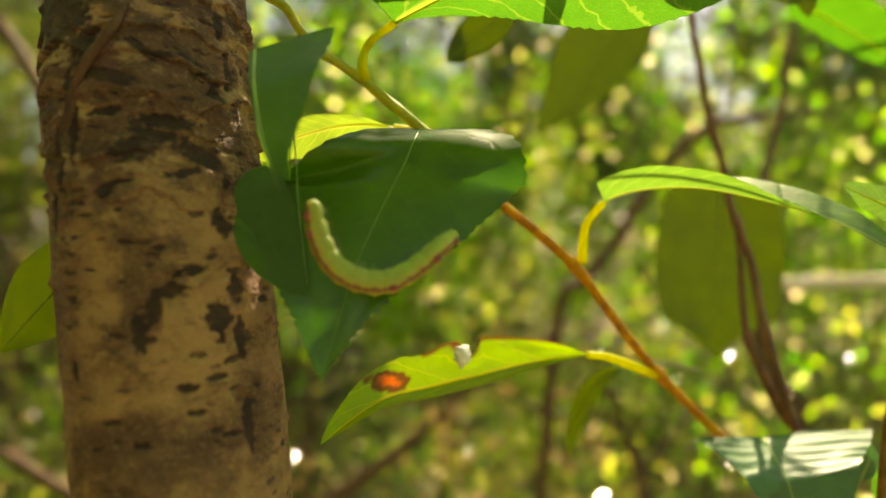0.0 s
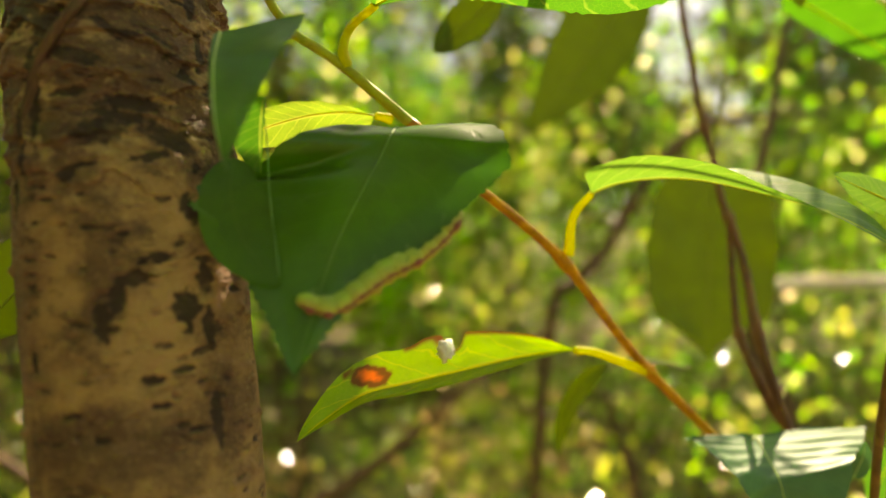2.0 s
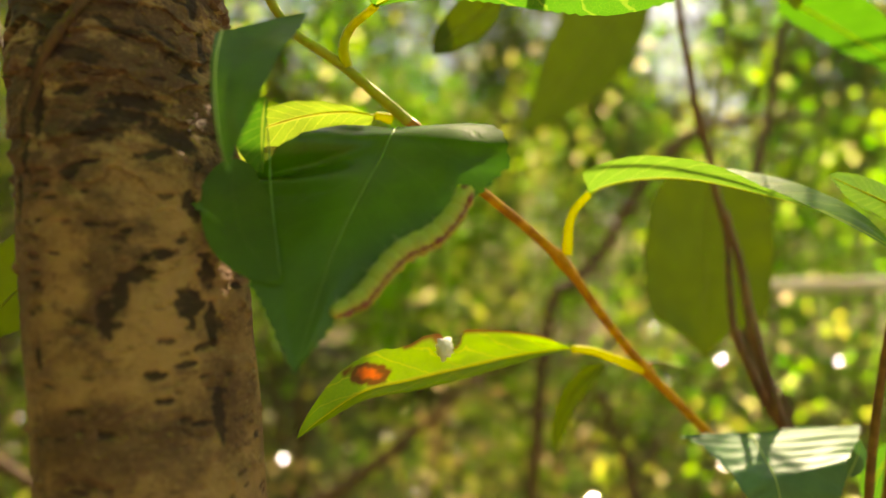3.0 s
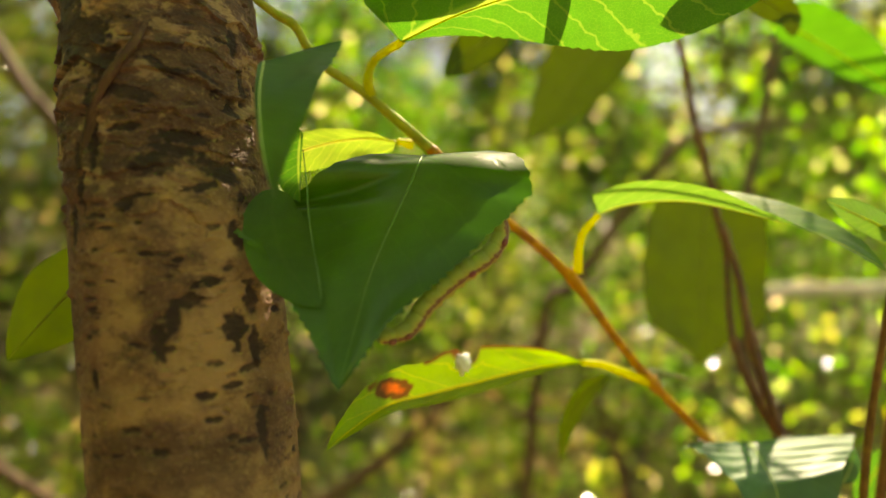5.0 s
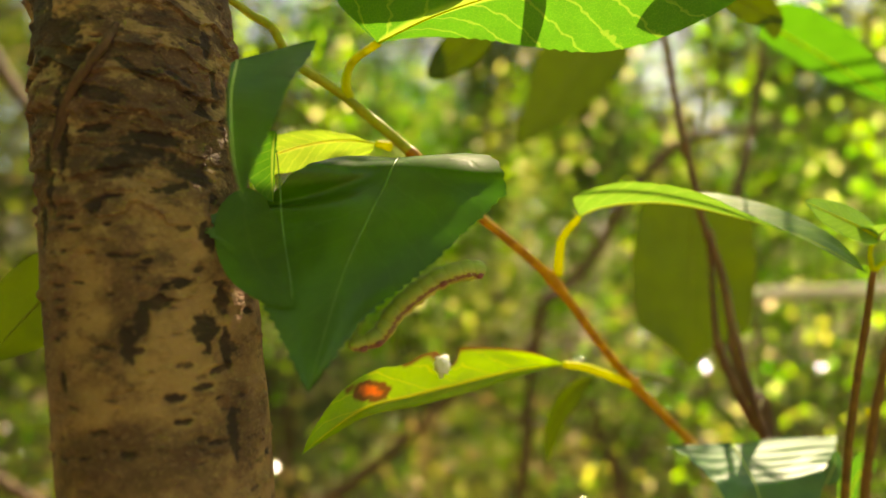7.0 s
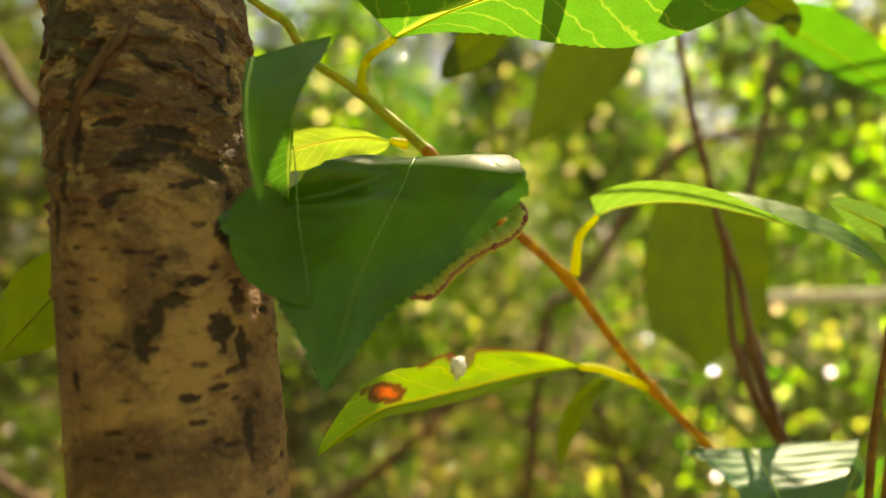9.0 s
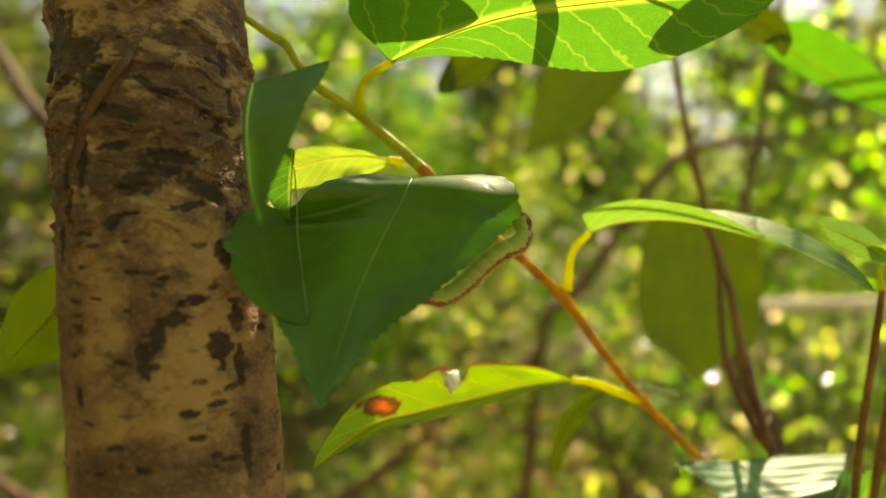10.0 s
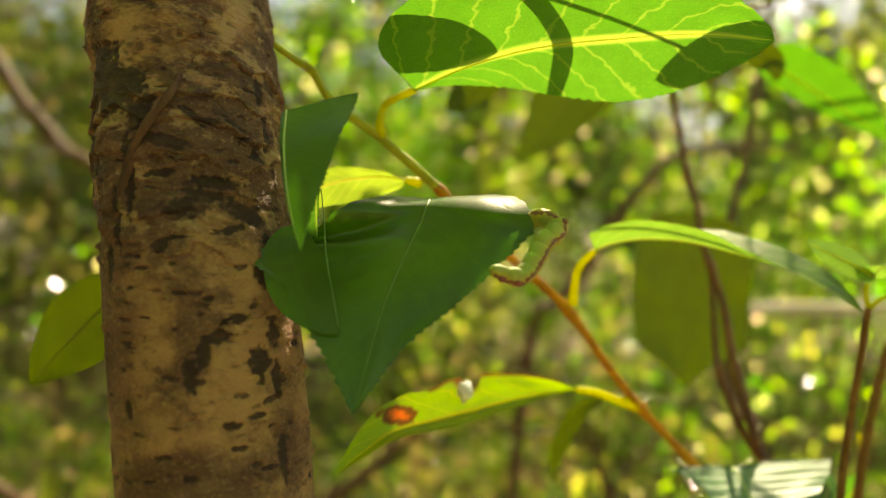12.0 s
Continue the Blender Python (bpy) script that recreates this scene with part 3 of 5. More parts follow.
part("fold_line", rod([(-0.0351, 0.1526, 1.0265), (-0.0344, 0.1517, 1.0215), (-0.0338, 0.1507, 1.0163), (-0.0334, 0.1497, 1.0118), (-0.0329, 0.1487, 1.0086), (-0.0319, 0.1467, 1.0038), (-0.0306, 0.1439, 0.9992), (-0.0288, 0.1399, 0.9920)], (0.00015, 0.0002, 0.00016, 0.0001), 30, 6, 0.0, MAIN_PIVOT),
     RIB_DARK, main_leaf, "pale crease line in the blade")
# same leaf, but sunlight on this lobe is put into a brighter material
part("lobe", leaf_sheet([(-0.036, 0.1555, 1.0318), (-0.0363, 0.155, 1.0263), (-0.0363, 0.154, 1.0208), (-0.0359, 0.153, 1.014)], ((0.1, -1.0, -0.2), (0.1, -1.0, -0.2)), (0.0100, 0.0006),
                        kind="strap", rise=(0.35, 0.1), saw=0.0002, n=24, m=6, base=MAIN_PIVOT, wave=0.0003, seed=31.0)[0], BRIGHT_LEAF, main_leaf, "turned-up lobe in a brighter green, standing in for sun through it")
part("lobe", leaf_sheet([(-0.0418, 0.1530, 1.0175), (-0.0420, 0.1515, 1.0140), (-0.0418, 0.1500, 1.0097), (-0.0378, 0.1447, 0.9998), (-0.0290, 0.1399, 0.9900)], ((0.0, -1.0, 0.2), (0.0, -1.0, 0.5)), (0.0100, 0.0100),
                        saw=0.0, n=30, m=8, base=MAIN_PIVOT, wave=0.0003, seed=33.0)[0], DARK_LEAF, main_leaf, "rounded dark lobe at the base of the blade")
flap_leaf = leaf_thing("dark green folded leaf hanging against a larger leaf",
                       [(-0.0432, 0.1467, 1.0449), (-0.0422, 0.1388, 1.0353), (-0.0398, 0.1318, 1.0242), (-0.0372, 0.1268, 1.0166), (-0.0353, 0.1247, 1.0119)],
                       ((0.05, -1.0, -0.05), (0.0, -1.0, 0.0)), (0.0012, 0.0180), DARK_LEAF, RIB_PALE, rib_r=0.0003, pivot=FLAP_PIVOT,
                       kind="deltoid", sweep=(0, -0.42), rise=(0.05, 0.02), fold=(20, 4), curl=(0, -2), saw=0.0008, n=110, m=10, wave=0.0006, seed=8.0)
leaf_thing("yellow-green leaf lit from behind, half hidden by a dark one",
           [(-0.0152, 0.206, 1.0377), (-0.0238, 0.204, 1.0383), (-0.0331, 0.202, 1.0371), (-0.0412, 0.199, 1.0344), (-0.0498, 0.196, 1.0305), (-0.0572, 0.193, 1.0258)],
           ((0.05, -0.95, -0.30), (0.05, -0.95, -0.30)), (0.0052, 0.0100), LIME_LEAF, RIB_LIME, [(-0.0105, 0.208, 1.0369), (-0.0129, 0.207, 1.0374), (-0.0152, 0.206, 1.0377)],
           rib_r=0.0003, stalk_r=0.0018, kind=("club", "ovate"), fold=(-10, 5), curl=(0, 10), saw=0.0003, wave=0.0008, seed=1.0)
leaf_thing("bright green leaf with sun shining through, partly shaded",
           [(-0.0131, 0.1811, 1.0617), (0.0030, 0.1772, 1.0683), (0.0224, 0.1732, 1.0732), (0.0465, 0.1700, 1.0758), (0.0701, 0.1669, 1.0769), (0.0887, 0.1640, 1.0747)],
           ((0.05, -0.55, -0.8), (-0.1, -0.5, -0.8)), (0.0215, 0.043), BRIGHT_LEAF, RIB_LIME, [(-0.0233, 0.2010, 1.0512), (-0.0241, 0.1990, 1.0557), (-0.0217, 0.1980, 1.0617), (-0.0131, 0.1811, 1.0617)],
           rib_r=0.0003, stalk_r=0.0018, kind=("club", "broad"), sweep=(0.0, -0.28), fold=(5, 5), curl=(10, 8), saw=0.0006, n=64, m=12, wave=0.0012, seed=5.0)
leaf_thing("light green leaf folded over its stalk, glossy on top",
           [(0.0539, 0.222, 1.0157), (0.0602, 0.22, 1.0183), (0.0706, 0.217, 1.0199), (0.084, 0.212, 1.0192), (0.1008, 0.206, 1.0147), (0.1153, 0.198, 1.009), (0.1254, 0.192, 1.0025), (0.1318, 0.188, 0.997)],
           ((0.0, -0.12, 1.0), (-0.15, -0.50, 0.86)), (0.0092, 0.0200), ARCH_LEAF, RIB_LIME, [(0.047, 0.225, 0.9952), (0.0483, 0.224, 1.008), (0.0539, 0.222, 1.0157)],
           rib_r=0.0003, stalk_r=0.0018, kind="deltoid", sweep=(-0.12, -0.10), rise=(0.015, 0.50), ease=(0.4, 1.2), belly=(3.2, 2.0), fold=(44, 4), unfold=(0.80, 0.0), curl=(10, 0), saw=0.0004, n=52, m=10, wave=0.0008, seed=9.0)


def rusty_leaf():
    mid = [(0.0497, 0.2280, 0.9637), (0.0333, 0.2220, 0.9628), (0.0137, 0.2120, 0.9603), (-0.0041, 0.2020, 0.9579), (-0.0172, 0.1940, 0.9562), (-0.0278, 0.1880, 0.9502), (-0.0341, 0.1840, 0.9456)]
    ob = leaf_thing("yellowing leaf with a rust-brown spot and a bitten edge", mid, ((0.1, -0.95, 0.28), (0.1, -0.95, 0.28)), (0.0122, 0.0044),
                    YELLOW_LEAF, RIB_LIME, [(0.0778, 0.2380, 0.9544), (0.0669, 0.2340, 0.9588), (0.0572, 0.2310, 0.9624), (0.0497, 0.2280, 0.9637)],
                    rib_r=0.0003, stalk_r=0.0019, kind="late", fold=(5, 25), curl=(10, 20), saw=0.0002, n=60, m=12, wave=0.0012,
                    bites=((0.44, -1, 0.42, 0.030), (0.62, -1, 0.12, 0.06)), seed=2.0)
    blade = [c for c in ob.children if c.name.startswith("blade")][0]
    me = blade.data
    att = me.attributes.new("rust", "FLOAT", "POINT")
    spread = {}
    for lo in me.loops:
        spread[lo.vertex_index] = me.uv_layers[0].data[lo.index].uv[:]
    spot = Vector((-0.0159, 0.1950, 0.9610)) - ob.location
    for i, v in enumerate(me.vertices):
        d = Vector(((v.co.x - spot.x) * 0.62 + (v.co.z - spot.z) * 0.25, 0.0, (v.co.z - spot.z) * 1.15)).length
        s, a = spread[i]
        rim = max(0.0, -a - 0.80) * 2.2 * (1.0 if 0.06 < s < 0.62 else 0.0)
        att.data[i].value = max(rim, min(0.45, max(0.0, -a - 0.55) * max(0.0, 1 - abs(s - 0.48) / 0.05) * 2), 0.0, min(1.0, 1.5 - d / 0.0028 + 0.5 * noise.noise(v.co * 600)))
    gall = bmesh.new()
    bmesh.ops.create_icosphere(gall, subdivisions=3, radius=0.0024)
    for v in gall.verts:
        v.co = Vector((v.co.x * 0.9, v.co.y * 0.5, v.co.z * 1.2)) * (1 + 0.9 * noise.noise(v.co * 1500)) + Vector((0.0060, 0.2060, 0.9669)) - ob.location
    part("web_tuft", gall, WEB, ob, "white web tuft in the bitten edge")
    return ob


rusty_leaf()
leaf_thing("grey-green leaf bent over, its upper part in the sun",
           [(0.1199, 0.2480, 0.9293), (0.1181, 0.2400, 0.9281), (0.1163, 0.2300, 0.9254), (0.1158, 0.2230, 0.9220), (0.1163, 0.2210, 0.9165), (0.1163, 0.2190, 0.9070), (0.1171, 0.2190, 0.8958)],
           ((0.0, -0.15, 1.0), (0.0, -1.0, 0.0)), (0.0350, 0.0420), GREY_LEAF, RIB_PALE, [(0.1218, 0.2620, 0.9199), (0.1170, 0.2450, 0.9283), (0.1199, 0.2480, 0.9293)],
           rib_r=0.0004, kind="deltoid", rise=(0.16, 0.10), ease=(0.7, 0.5), belly=(-0.4, 0.5), sweep=(0.25, -0.40), fold=(4, 4), curl=(4, 4), saw=0.0005, n=96, m=14, wave=0.0012, ripple=(0.00034, 11.0, 1.0), seed=4.0)


# ---- the second shoot and the softer leaves behind ----
def side_shoot():
    ob = root("shoot", "upright brown shoot with small leaves at its top", "twig", place=(0.1516, 0.2340, 0.9086))
    base = ob.location.copy()
    part("stem", rod([(0.1484, 0.2091, 0.9972), (0.1472, 0.2116, 0.9779), (0.1462, 0.2151, 0.9571), (0.1443, 0.2167, 0.9344), (0.1428, 0.2174, 0.9078)], (0.0011, 0.0013, 0.0015), 40, 10, 0.08, base), SHOOT_BARK, ob)
    part("stem", rod([(0.1865, 0.2497, 0.9822), (0.1801, 0.2507, 0.9539), (0.1759, 0.2514, 0.9280), (0.1720, 0.2524, 0.8926)], (0.0017, 0.0019, 0.0020), 30, 10, 0.08, base), SHOOT_BARK, ob)
    part("stalk", rod([(0.1484, 0.2091, 0.9966), (0.1506, 0.2079, 0.9993), (0.1554, 0.2066, 1.0024)], (0.0009, 0.0008, 0.0007), 12, 8, 0.0, base), RIB_LIME, ob, "pale green leaf stalk")
    part("stalk", rod([(0.1484, 0.2091, 0.9962), (0.1473, 0.2090, 1.0031), (0.1484, 0.2089, 1.0071)], (0.0009, 0.0008, 0.0007), 12, 8, 0.0, base), RIB_LIME, ob, "pale green leaf stalk")
    return ob


side_shoot()


def forked_shoot():
    """Two thin brown stems that fork low down and lean back past the olive leaf."""
    ob = root("shoot", "thin forked reddish-brown stem leaning back", "twig", place=(0.1481, 0.2480, 0.8906))
    base = ob.location.copy()
    part("stem", rod([(0.1318, 0.36, 1.1587), (0.1291, 0.345, 1.1192), (0.1295, 0.335, 1.0926), (0.1284, 0.322, 1.0667), (0.1301, 0.31, 1.0401), (0.1305, 0.302, 1.0207), (0.1326, 0.298, 1.0102),
                      (0.1349, 0.29, 0.9924), (0.1341, 0.277, 0.9664), (0.1346, 0.264, 0.9451), (0.1364, 0.255, 0.9282), (0.1406, 0.25, 0.9113), (0.1481, 0.248, 0.8906), (0.16, 0.25, 0.60), (0.16, 0.25, -0.04)],
                     (0.0019, 0.0018, 0.0016, 0.0017, 0.0019, 0.0021, 0.0024, 0.0034), 150, 10, 0.12, base, knots=(0.24, 0.42, 0.58)), RED_BARK, ob)
    part("stem", rod([(0.1338, 0.305, 1.017), (0.1331, 0.298, 0.9999), (0.1299, 0.288, 0.9775), (0.1285, 0.28, 0.9624), (0.1301, 0.272, 0.9505), (0.1323, 0.264, 0.9394), (0.1357, 0.2585, 0.9313)],
                     (0.0011, 0.0014, 0.0017, 0.0018), 60, 10, 0.12, base, knots=(0.5,)), RED_BARK, ob)
    part("snag", rod([(0.1366, 0.2640, 0.9372), (0.1379, 0.2620, 0.9428), (0.1381, 0.2620, 0.9444)], (0.0011, 0.0007, 0.0003), 8, 8, 0.1, base), DEAD_WOOD, ob, "pale broken snag")
    return ob


def back_stem():
    ob = root("branch", "upright brown stem behind the olive leaf", "branch", "bare stems behind the leaves", (0.2476, 0.4600, 0.8617))
    part("limb", rod([(0.3600, 0.64, 1.45), (0.3291, 0.6, 1.2775), (0.3119, 0.585, 1.2092), (0.2999, 0.575, 1.1755), (0.2896, 0.565, 1.1331), (0.2785, 0.555, 1.097), (0.2657, 0.545, 1.0668), (0.2526, 0.53, 1.0237),
                      (0.2445, 0.52, 0.9783), (0.2379, 0.5, 0.936), (0.2377, 0.48, 0.9013), (0.2476, 0.46, 0.8617), (0.26, 0.46, 0.5), (0.26, 0.46, -0.04)], (0.003, 0.0034, 0.0040, 0.0042, 0.0046, 0.006), 90, 10, 0.1, ob.location), STEM_BROWN, ob)
    return ob


forked_shoot()
back_stem()
leaf_thing("small light green leaf at the top of a shoot",
           [(0.1500, 0.2078, 1.0078), (0.1404, 0.2051, 1.0119), (0.1309, 0.2035, 1.0156), (0.1209, 0.2018, 1.0196)],
           ((0.1, -0.85, 0.5), (0.1, -0.85, 0.5)), (0.0075, 0.0070), ARCH_LEAF, RIB_LIME, rib_r=0.0004, fold=(15, -20), saw=0.0003, n=24, m=6, wave=0.0006, seed=6.0)
leaf_thing("small glossy leaf at the top of a shoot",
           [(0.1491, 0.2078, 1.0072), (0.1494, 0.2027, 1.0121), (0.1562, 0.1973, 1.0161), (0.1635, 0.1919, 1.0162)],
           ((0.0, -0.3, 1.0), (0.0, -0.3, 1.0)), (0.0132, 0.0108), ARCH_LEAF, RIB_PALE, rib_r=0.0004, fold=(10, -10), saw=0.0003, n=24, m=6, wave=0.0006, seed=7.0)
leaf_thing("small round grey-green leaf beside a shoot",
           [(0.1458, 0.2320, 0.9192), (0.1478, 0.2320, 0.9232), (0.1494, 0.2320, 0.9271), (0.1498, 0.2320, 0.9321)],
           ((0.1, -0.8, 0.6), (0.1, -0.8, 0.6)), (0.0043, 0.0043), GREY_LEAF, RIB_PALE, rib_r=0.0003, fold=(10, 10), saw=0.0002, n=24, m=6, wave=0.0004, seed=7.5)
leaf_thing("lime green leaf low behind a shoot", [(0.1898, 0.2700, 0.9198), (0.1852, 0.2700, 0.9129), (0.1807, 0.2700, 0.9048), (0.1784, 0.2700, 0.8922)],
           ((0.1, -0.95, -0.2), (0.1, -0.95, -0.2)), (0.010, 0.009), BRIGHT_LEAF, RIB_LIME, [(0.1917, 0.2760, 0.9368), (0.1917, 0.2740, 0.9279), (0.1898, 0.2700, 0.9198)],
           rib_r=0.0004, saw=0.0004, n=24, m=6, wave=0.0008, seed=17.0)
leaf_thing("narrow olive leaf drooping behind a yellowing leaf", [(0.0807, 0.3000, 0.9466), (0.0705, 0.3000, 0.9410), (0.0623, 0.3000, 0.9300), (0.0577, 0.3000, 0.9160), (0.0572, 0.3000, 0.9045)],
           ((0.1, -1.0, 0.1), (0.1, -1.0, 0.1)), (0.008, 0.008), OLIVE_LEAF, RIB_OLIVE, [(0.1145, 0.2950, 0.9450), (0.0979, 0.2980, 0.9483), (0.0807, 0.3000, 0.9466)],
           rib_r=0.0005, kind="lance", fold=(20, 20), saw=0.0003, n=24, m=6, wave=0.0006, seed=18.0)
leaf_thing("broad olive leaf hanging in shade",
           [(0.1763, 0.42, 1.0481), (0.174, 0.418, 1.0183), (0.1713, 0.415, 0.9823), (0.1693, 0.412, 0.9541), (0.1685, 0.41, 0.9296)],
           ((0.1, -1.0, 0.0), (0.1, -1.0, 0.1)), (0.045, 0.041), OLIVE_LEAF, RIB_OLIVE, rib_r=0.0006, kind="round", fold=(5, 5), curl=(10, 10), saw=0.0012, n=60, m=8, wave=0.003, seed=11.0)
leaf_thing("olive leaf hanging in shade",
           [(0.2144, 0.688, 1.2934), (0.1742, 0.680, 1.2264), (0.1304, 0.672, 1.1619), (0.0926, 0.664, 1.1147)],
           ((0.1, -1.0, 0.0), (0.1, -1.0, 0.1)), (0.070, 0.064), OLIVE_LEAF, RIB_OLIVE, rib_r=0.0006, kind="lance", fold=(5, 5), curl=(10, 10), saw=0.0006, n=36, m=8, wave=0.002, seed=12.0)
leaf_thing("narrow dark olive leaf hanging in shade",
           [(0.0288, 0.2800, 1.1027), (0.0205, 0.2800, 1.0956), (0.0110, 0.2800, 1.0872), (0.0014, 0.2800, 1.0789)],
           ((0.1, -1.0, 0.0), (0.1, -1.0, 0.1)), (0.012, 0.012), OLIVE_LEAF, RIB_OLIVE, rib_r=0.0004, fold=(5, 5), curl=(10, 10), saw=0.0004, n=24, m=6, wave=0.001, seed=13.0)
leaf_thing("bright green leaf with the sun through it, softly blurred",
           [(0.1730, 0.3300, 1.1233), (0.1846, 0.3300, 1.1180), (0.2068, 0.3300, 1.1053), (0.2264, 0.3300, 1.0935), (0.2461, 0.3300, 1.0817)],
           ((0.0, -0.8, -0.6), (0.0, -0.8, -0.6)), (0.011, 0.022), PLAIN_LEAF, RIB_LIME, rib_r=0.0006, kind="broad", fold=(5, 5), curl=(5, 5), saw=0.0005, n=36, m=8, wave=0.001, seed=14.0)
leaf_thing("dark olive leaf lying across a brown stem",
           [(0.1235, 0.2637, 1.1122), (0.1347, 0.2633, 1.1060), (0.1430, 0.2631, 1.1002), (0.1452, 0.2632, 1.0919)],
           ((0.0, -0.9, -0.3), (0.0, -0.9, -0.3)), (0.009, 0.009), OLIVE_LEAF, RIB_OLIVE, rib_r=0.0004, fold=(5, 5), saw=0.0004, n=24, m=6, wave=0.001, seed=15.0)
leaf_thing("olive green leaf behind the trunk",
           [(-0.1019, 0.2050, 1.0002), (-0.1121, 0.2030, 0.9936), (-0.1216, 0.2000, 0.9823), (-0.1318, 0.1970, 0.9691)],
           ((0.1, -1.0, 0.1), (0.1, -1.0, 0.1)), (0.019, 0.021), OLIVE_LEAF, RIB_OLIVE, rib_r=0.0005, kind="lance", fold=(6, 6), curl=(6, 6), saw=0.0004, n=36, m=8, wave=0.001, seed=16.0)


def overhead_twig():
    """The twig above the view from which the softer leaves hang; it grows from the sapling."""
    ob = root("twig", "brown twig above, with hanging leaves", "twig", place=(-0.075, 0.20, 1.16))
    base = ob.location.copy()
    part("stem", rod([(-0.085, 0.19, 1.12), (-0.03, 0.235, 1.148), (0.0272, 0.2750, 1.1360), (0.0858, 0.3000, 1.1535), (0.1292, 0.3000, 1.1407), (0.1500, 0.3200, 1.1500), (0.1730, 0.3300, 1.1233)],
                     (0.0030, 0.0024, 0.0018, 0.0014, 0.0012), 50, 8, 0.05, base), STEM_BROWN, ob)
    for a, b, c in (((0.0858, 0.3000, 1.1535), (0.1306, 0.4800, 1.2489), (0.2144, 0.6880, 1.2934)), ((0.0272, 0.2750, 1.1360), (0.0310, 0.2780, 1.1186), (0.0288, 0.2800, 1.1027)),
                    ((0.1390, 0.3100, 1.1455), (0.1669, 0.3800, 1.1071), (0.1763, 0.4200, 1.0481)), ((0.1460, 0.3150, 1.1485), (0.1357, 0.2920, 1.1208), (0.1235, 0.2637, 1.1122))):
        part("stalk", rod([a, b, c], (0.0007, 0.0006, 0.0006), 14, 6, 0.0, base), RIB_OLIVE, ob, "thin leaf stalk")
    # unseen bare side twigs, added so that thin shadows streak the leaves below
    for start, run, k, r in (((0.1500, 0.3200, 1.1500), ((0.1288, 0.1950, 1.0184), (0.1094, 0.2020, 1.0174), (0.0892, 0.2070, 1.0213), (0.0715, 0.2120, 1.0247), (0.0553, 0.2160, 1.0252), (0.0367, 0.2200, 1.0227)), 0.18, 0.0013),
                             ((0.0858, 0.3000, 1.1535), ((0.0983, 0.2400, 0.9369), (0.1025, 0.2380, 0.9293), (0.1052, 0.2350, 0.9182)), 0.37, 0.0016),
                             ((0.1292, 0.3000, 1.1407), ((0.1258, 0.2400, 0.9369), (0.1207, 0.2380, 0.9293), (0.1132, 0.2350, 0.9182)), 0.37, 0.0016)):
        line = [towards_sun(q, k) for q in run]
        first = Vector(start) if k < 0.3 else line[0] + Vector((0.12, 0.05, 0.13))
        part("side_twig", rod([first, first.lerp(line[0], 0.6) + Vector((0, 0, 0.01)), *line], (r, r, r, r * 0.6), 40, 6, 0.0, base), STEM_BROWN, ob)
    return ob


def towards_sun(p, k):
    return Vector(p) + SUN_FROM * k


def shading_shoot():
    """Leaves and a bent stem, unseen just above the view, added for the shade they cast on the leaves below."""
    ob = root("twig", "unseen bent brown twig added to shade the sunlit leaf", "twig", place=(-0.06, 0.20, 1.14))
    base = ob.location.copy()
    bend = [towards_sun(q, 0.055) for q in ((0.0047, 0.1516, 1.0913), (0.0160, 0.1562, 1.0841), (0.0252, 0.1649, 1.0778), (0.0300, 0.1729, 1.0717), (0.0305, 0.1830, 1.0654), (0.0298, 0.1866, 1.0622))]
    part("stem", rod([(-0.083, 0.187, 1.11), (-0.05, 0.21, 1.15), *bend], (0.0026, 0.0026, 0.0028, 0.0030, 0.0020), 60, 8, 0.05, base), STEM_BROWN, ob)
    part("stem", rod([bend[1], towards_sun((0.0413, 0.1641, 1.0797), 0.060), towards_sun((0.0596, 0.1694, 1.0750), 0.062), towards_sun((0.0783, 0.1736, 1.0703), 0.064)],
                     (0.0009, 0.0008, 0.0006), 30, 6, 0.0, base), STEM_BROWN, ob)
    return ob


shading_shoot()
# two unseen leaves, added to shade both ends of the sunlit leaf
for tip_at, k, mid in ((0, 0.045, ((-0.0274, 0.1763, 1.0833), (-0.0157, 0.1748, 1.0799), (-0.0024, 0.1733, 1.0752), (0.0107, 0.1718, 1.0699))),
                       (1, 0.062, ((0.0952, 0.1617, 1.0761), (0.0847, 0.1663, 1.0732), (0.0724, 0.1719, 1.0696), (0.0594, 0.1776, 1.0649)))):
    leaf_thing("unseen green leaf added above to shade what is below", [towards_sun(q, k) for q in mid], ((0.2, 0.3, 0.9), (0.2, 0.3, 0.9)),
               (0.016, 0.014), SHADE_LEAF, RIB_LIME, rib_r=0.0004, saw=0.0004, n=24, m=6, wave=0.001, seed=20.0 + tip_at)

# unseen leaves added higher up between the sun and the hanging leaf, its folded neighbour and the side of the trunk:
# across and up as the sun sees them
SUN_ACROSS = Vector((SUN_FROM.y, -SUN_FROM.x, 0.0)).normalized()
SUN_UP = SUN_ACROSS.cross(SUN_FROM)
